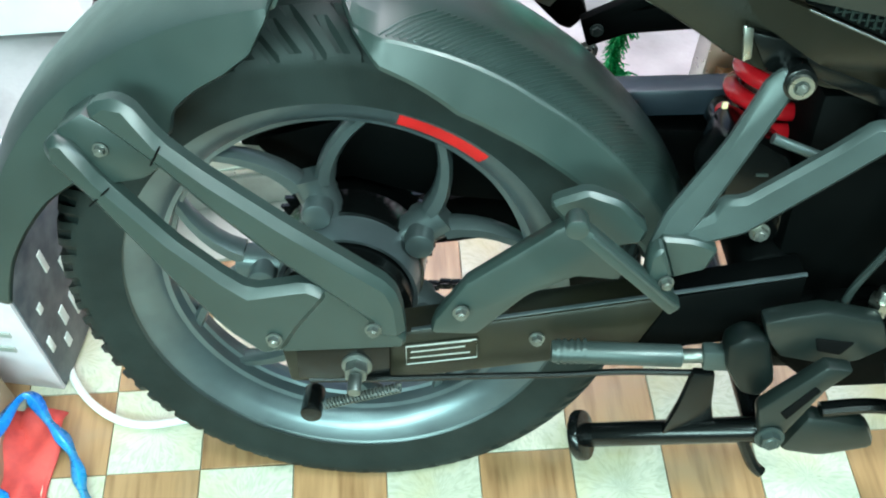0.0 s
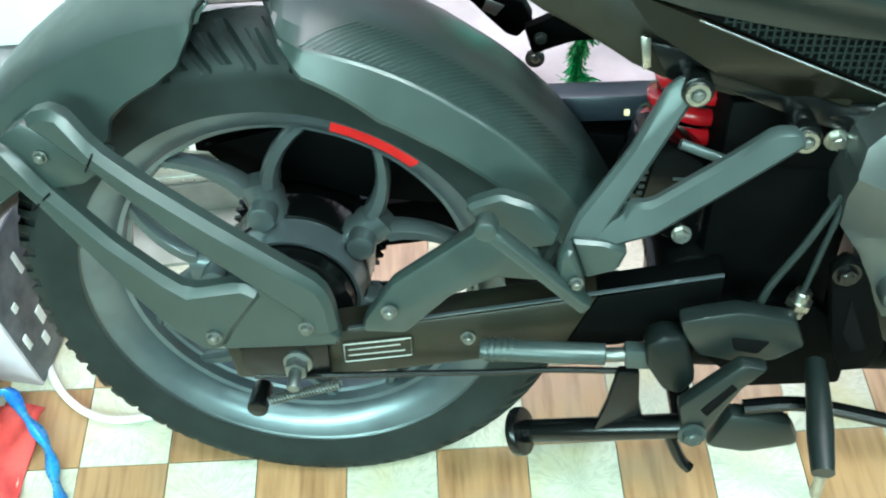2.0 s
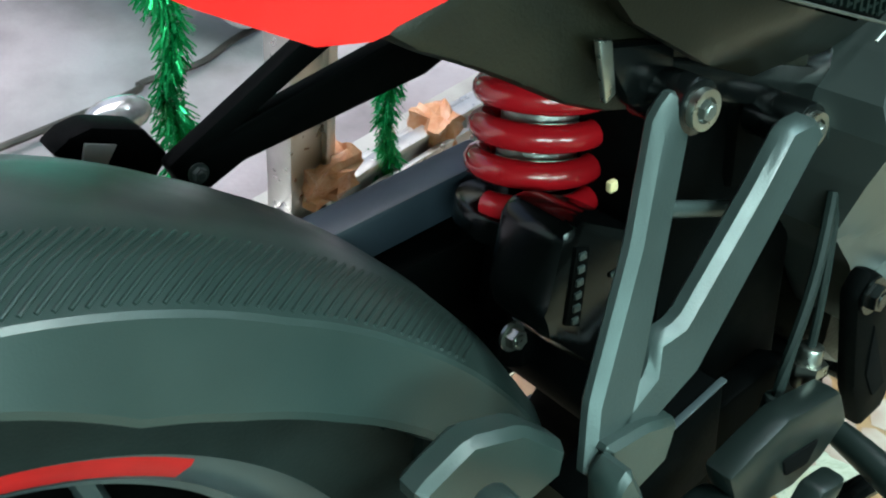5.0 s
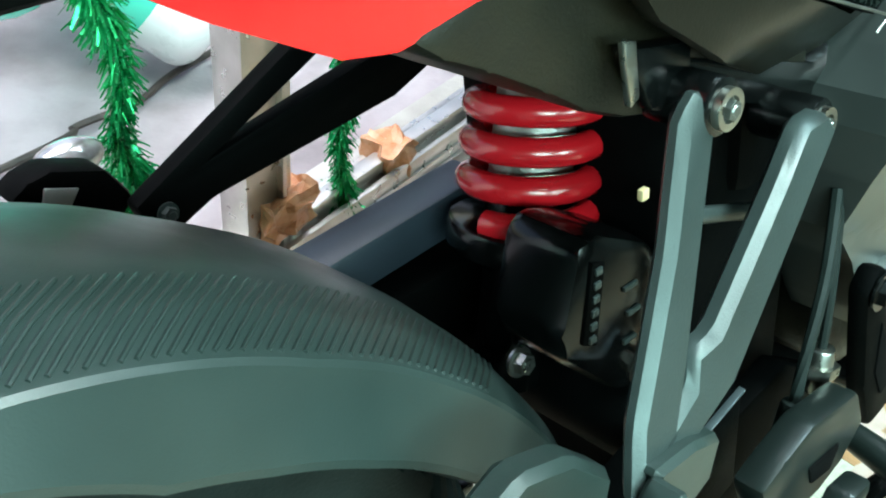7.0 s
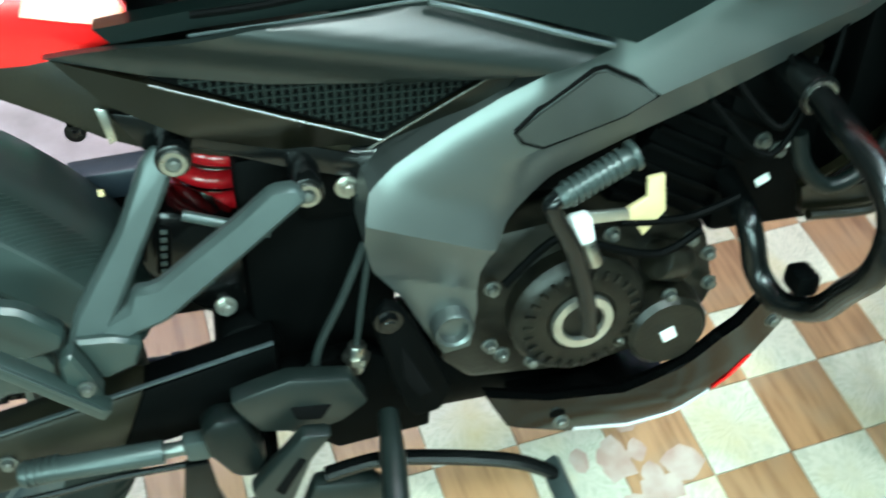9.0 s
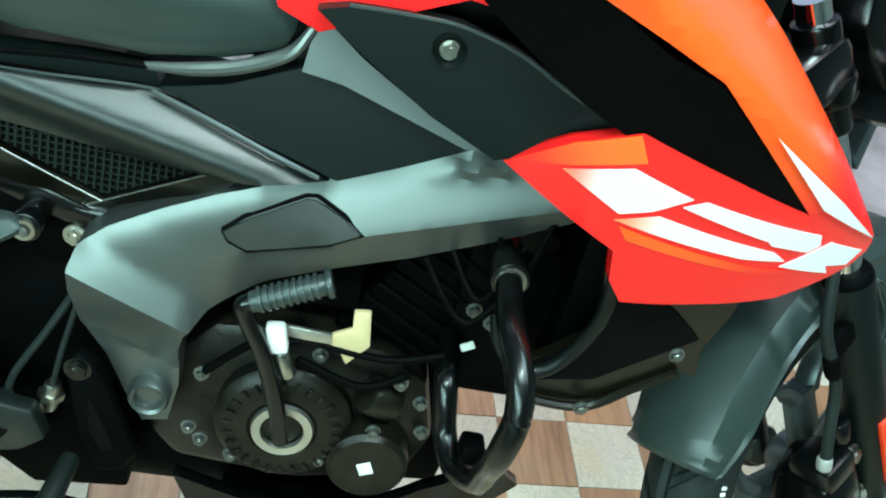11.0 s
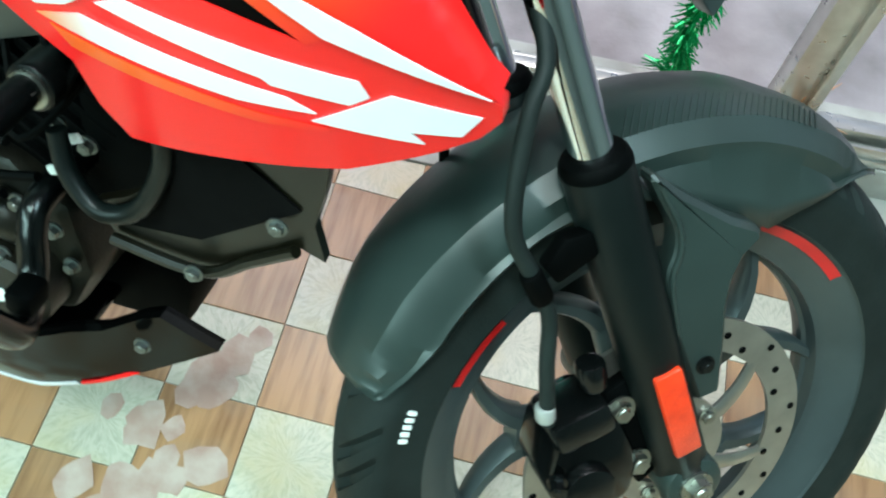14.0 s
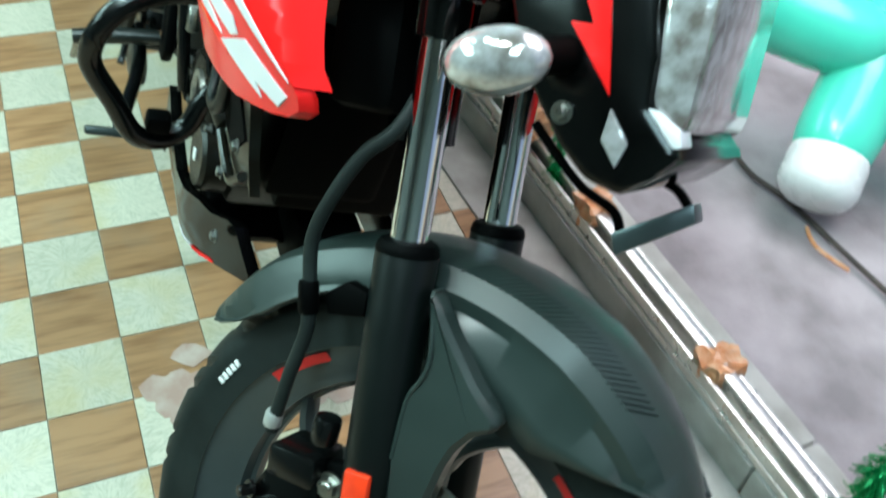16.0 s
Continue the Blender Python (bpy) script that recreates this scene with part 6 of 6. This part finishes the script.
def ribbon(points, width, mat, label, name):
    P_ = smooth_path(points, 8)
    bm = bmesh.new()
    prev = None
    for i, p in enumerate(P_):
        d = (P_[min(i + 1, len(P_) - 1)] - P_[max(i - 1, 0)]).normalized()
        s = d.cross(Vector((0.3 * math.sin(i * 0.4), 0.2, 1))).normalized() * width * (0.75 + 0.25 * math.sin(i * 0.7))
        row = [bm.verts.new(p - s), bm.verts.new(p + Vector((0, 0, 0.006))), bm.verts.new(p + s)]
        if prev:
            for k in range(2):
                bm.faces.new((prev[k], prev[k + 1], row[k + 1], row[k]))
        prev = row
    ob = thicken(part(name, bm, mat), 0.0012)
    return tagged(ob, label, "ribbon")


ribbon([(-0.43, -0.02, 0.05), (-0.41, 0.04, 0.045), (-0.375, 0.01, 0.03), (-0.345, -0.02, 0.015), (-0.325, -0.06, 0.008), (-0.305, -0.10, 0.006), (-0.31, -0.14, 0.006)], 0.009, BLUE, "shiny blue plastic ribbon curling on the floor", "blue_ribbon")
ribbon([(-0.43, -0.06, 0.05), (-0.42, -0.08, 0.03), (-0.405, -0.10, 0.015), (-0.395, -0.13, 0.008), (-0.40, -0.17, 0.006)], 0.014, BLUE, "shiny blue plastic ribbon curling on the floor", "blue_ribbon")
cloth_bm = bmesh.new()
rows = []
for i in range(12):
    rows.append([cloth_bm.verts.new((-0.452 + 0.008 * i + 0.004 * math.sin(j), -0.12 + 0.013 * j, 0.012 + 0.02 * noise.noise(Vector((i * 0.35, j * 0.3, 2.0))) + 0.02 * max(0, 4 - i) * 0.3)) for j in range(13)])
for A, B in zip(rows, rows[1:]):
    for k in range(12):
        cloth_bm.faces.new((A[k], A[k + 1], B[k + 1], B[k]))
tagged(thicken(part("red_cloth", cloth_bm, REDCLOTH), 0.003), "crumpled red cloth lying on the floor tiles", "cloth")
wc = part("white_cable", tube([(-0.43, 0.30, 0.006), (-0.405, 0.20, 0.006), (-0.398, 0.15, 0.006), (-0.378, 0.095, 0.006), (-0.342, 0.053, 0.006), (-0.293, 0.027, 0.006), (-0.237, 0.028, 0.006), (-0.15, 0.06, 0.006), (-0.06, 0.14, 0.006)], 0.0052, 8), CABLEWHITE)
tagged(wc, "white cable looping over the floor tiles", "cable")

# bright painted pillar at the end of the shop front
pil = part("wall_pillar", box((-0.80, 0.96, 1.36), (0.50, 0.50, 2.7), 0.004, Matrix.Rotation(radians(8), 4, "Z")), PILLARPAINT, smooth=False)
tagged(pil, "white painted pillar at the end of the shop front", "pillar", kind="structure")


# broken tile patch, mended with pink mortar
def chip(cx, cy, r, seed, z=0.0006):
    rg = random.Random(seed)
    n = 9
    own = bmesh.new()
    vs = [own.verts.new((cx + r * rg.uniform(0.65, 1.15) * math.cos(6.283 * k / n), cy + 1.25 * r * rg.uniform(0.65, 1.15) * math.sin(6.283 * k / n), 0)) for k in range(n)]
    f = own.faces.new(vs)
    q = bmesh.ops.extrude_face_region(own, geom=[f])
    bmesh.ops.translate(own, vec=(0, 0, z + rg.uniform(0, 0.0005)), verts=[v for v in q["geom"] if isinstance(v, bmesh.types.BMVert)])
    ob = part("mortar_patch", own, MORTAR, floor, "broken pinkish mortar patch", smooth=False)
    return ob


rg = random.Random(31)
for i in range(26):
    t = rg.random()
    x, y = 0.86 + 0.04 * t + rg.gauss(0, 0.035), -0.12 + 0.24 * t + rg.gauss(0, 0.02)
    chip(x, y, rg.uniform(0.012, 0.028), 40 + i)
for i, (x, y, r) in enumerate(((0.925, 0.165, 0.016), (0.80, 0.02, 0.016), (0.89, 0.1, 0.018))):
    chip(x, y, r, 20 + i)

# ---- floor pieces ----
tile_mesh = {}
for key, mat in (("white", TILEWHITE), ("brown", TILEBROWN)):
    me = bpy.data.meshes.new("tile_" + key)
    bm = box((0, 0, -0.004), (TILE - 0.0010, TILE - 0.0010, 0.008), 0.0007)
    bm.to_mesh(me)
    bm.free()
    me.materials.append(mat)
    tile_mesh[key] = me
rest = {"white": bmesh.new(), "brown": bmesh.new()}
rng = random.Random(4)
for u in range(-34, 26):
    for v in range(-26, 12):
        x, y = lattice(u + 0.5, v + 0.5)
        n = (RAIL_INV @ Vector((x, y, 0))).y
        if n > 0.05 or not (-3.0 < x < 3.8 and -3.1 < y):
            continue
        key = "brown" if (u + v) % 2 == 0 else "white"
        if -0.72 < x < 1.75 and -0.48 < y:
            ob = new("tile", tile_mesh[key])
            ob.matrix_world = Matrix.Translation((x, y, rng.uniform(-0.0006, 0.0006))) @ Matrix.Rotation(TURN + rng.uniform(-0.004, 0.004), 4, "Z")
            ob.parent = floor
        else:
            box((x, y, -0.004), (TILE - 0.0010, TILE - 0.0010, 0.008), 0, Matrix.Rotation(TURN, 4, "Z"), rest[key])
for key, mat in (("white", TILEWHITE), ("brown", TILEBROWN)):
    tagged(part("far_tiles", rest[key], mat, floor, smooth=False), kind="stuff")
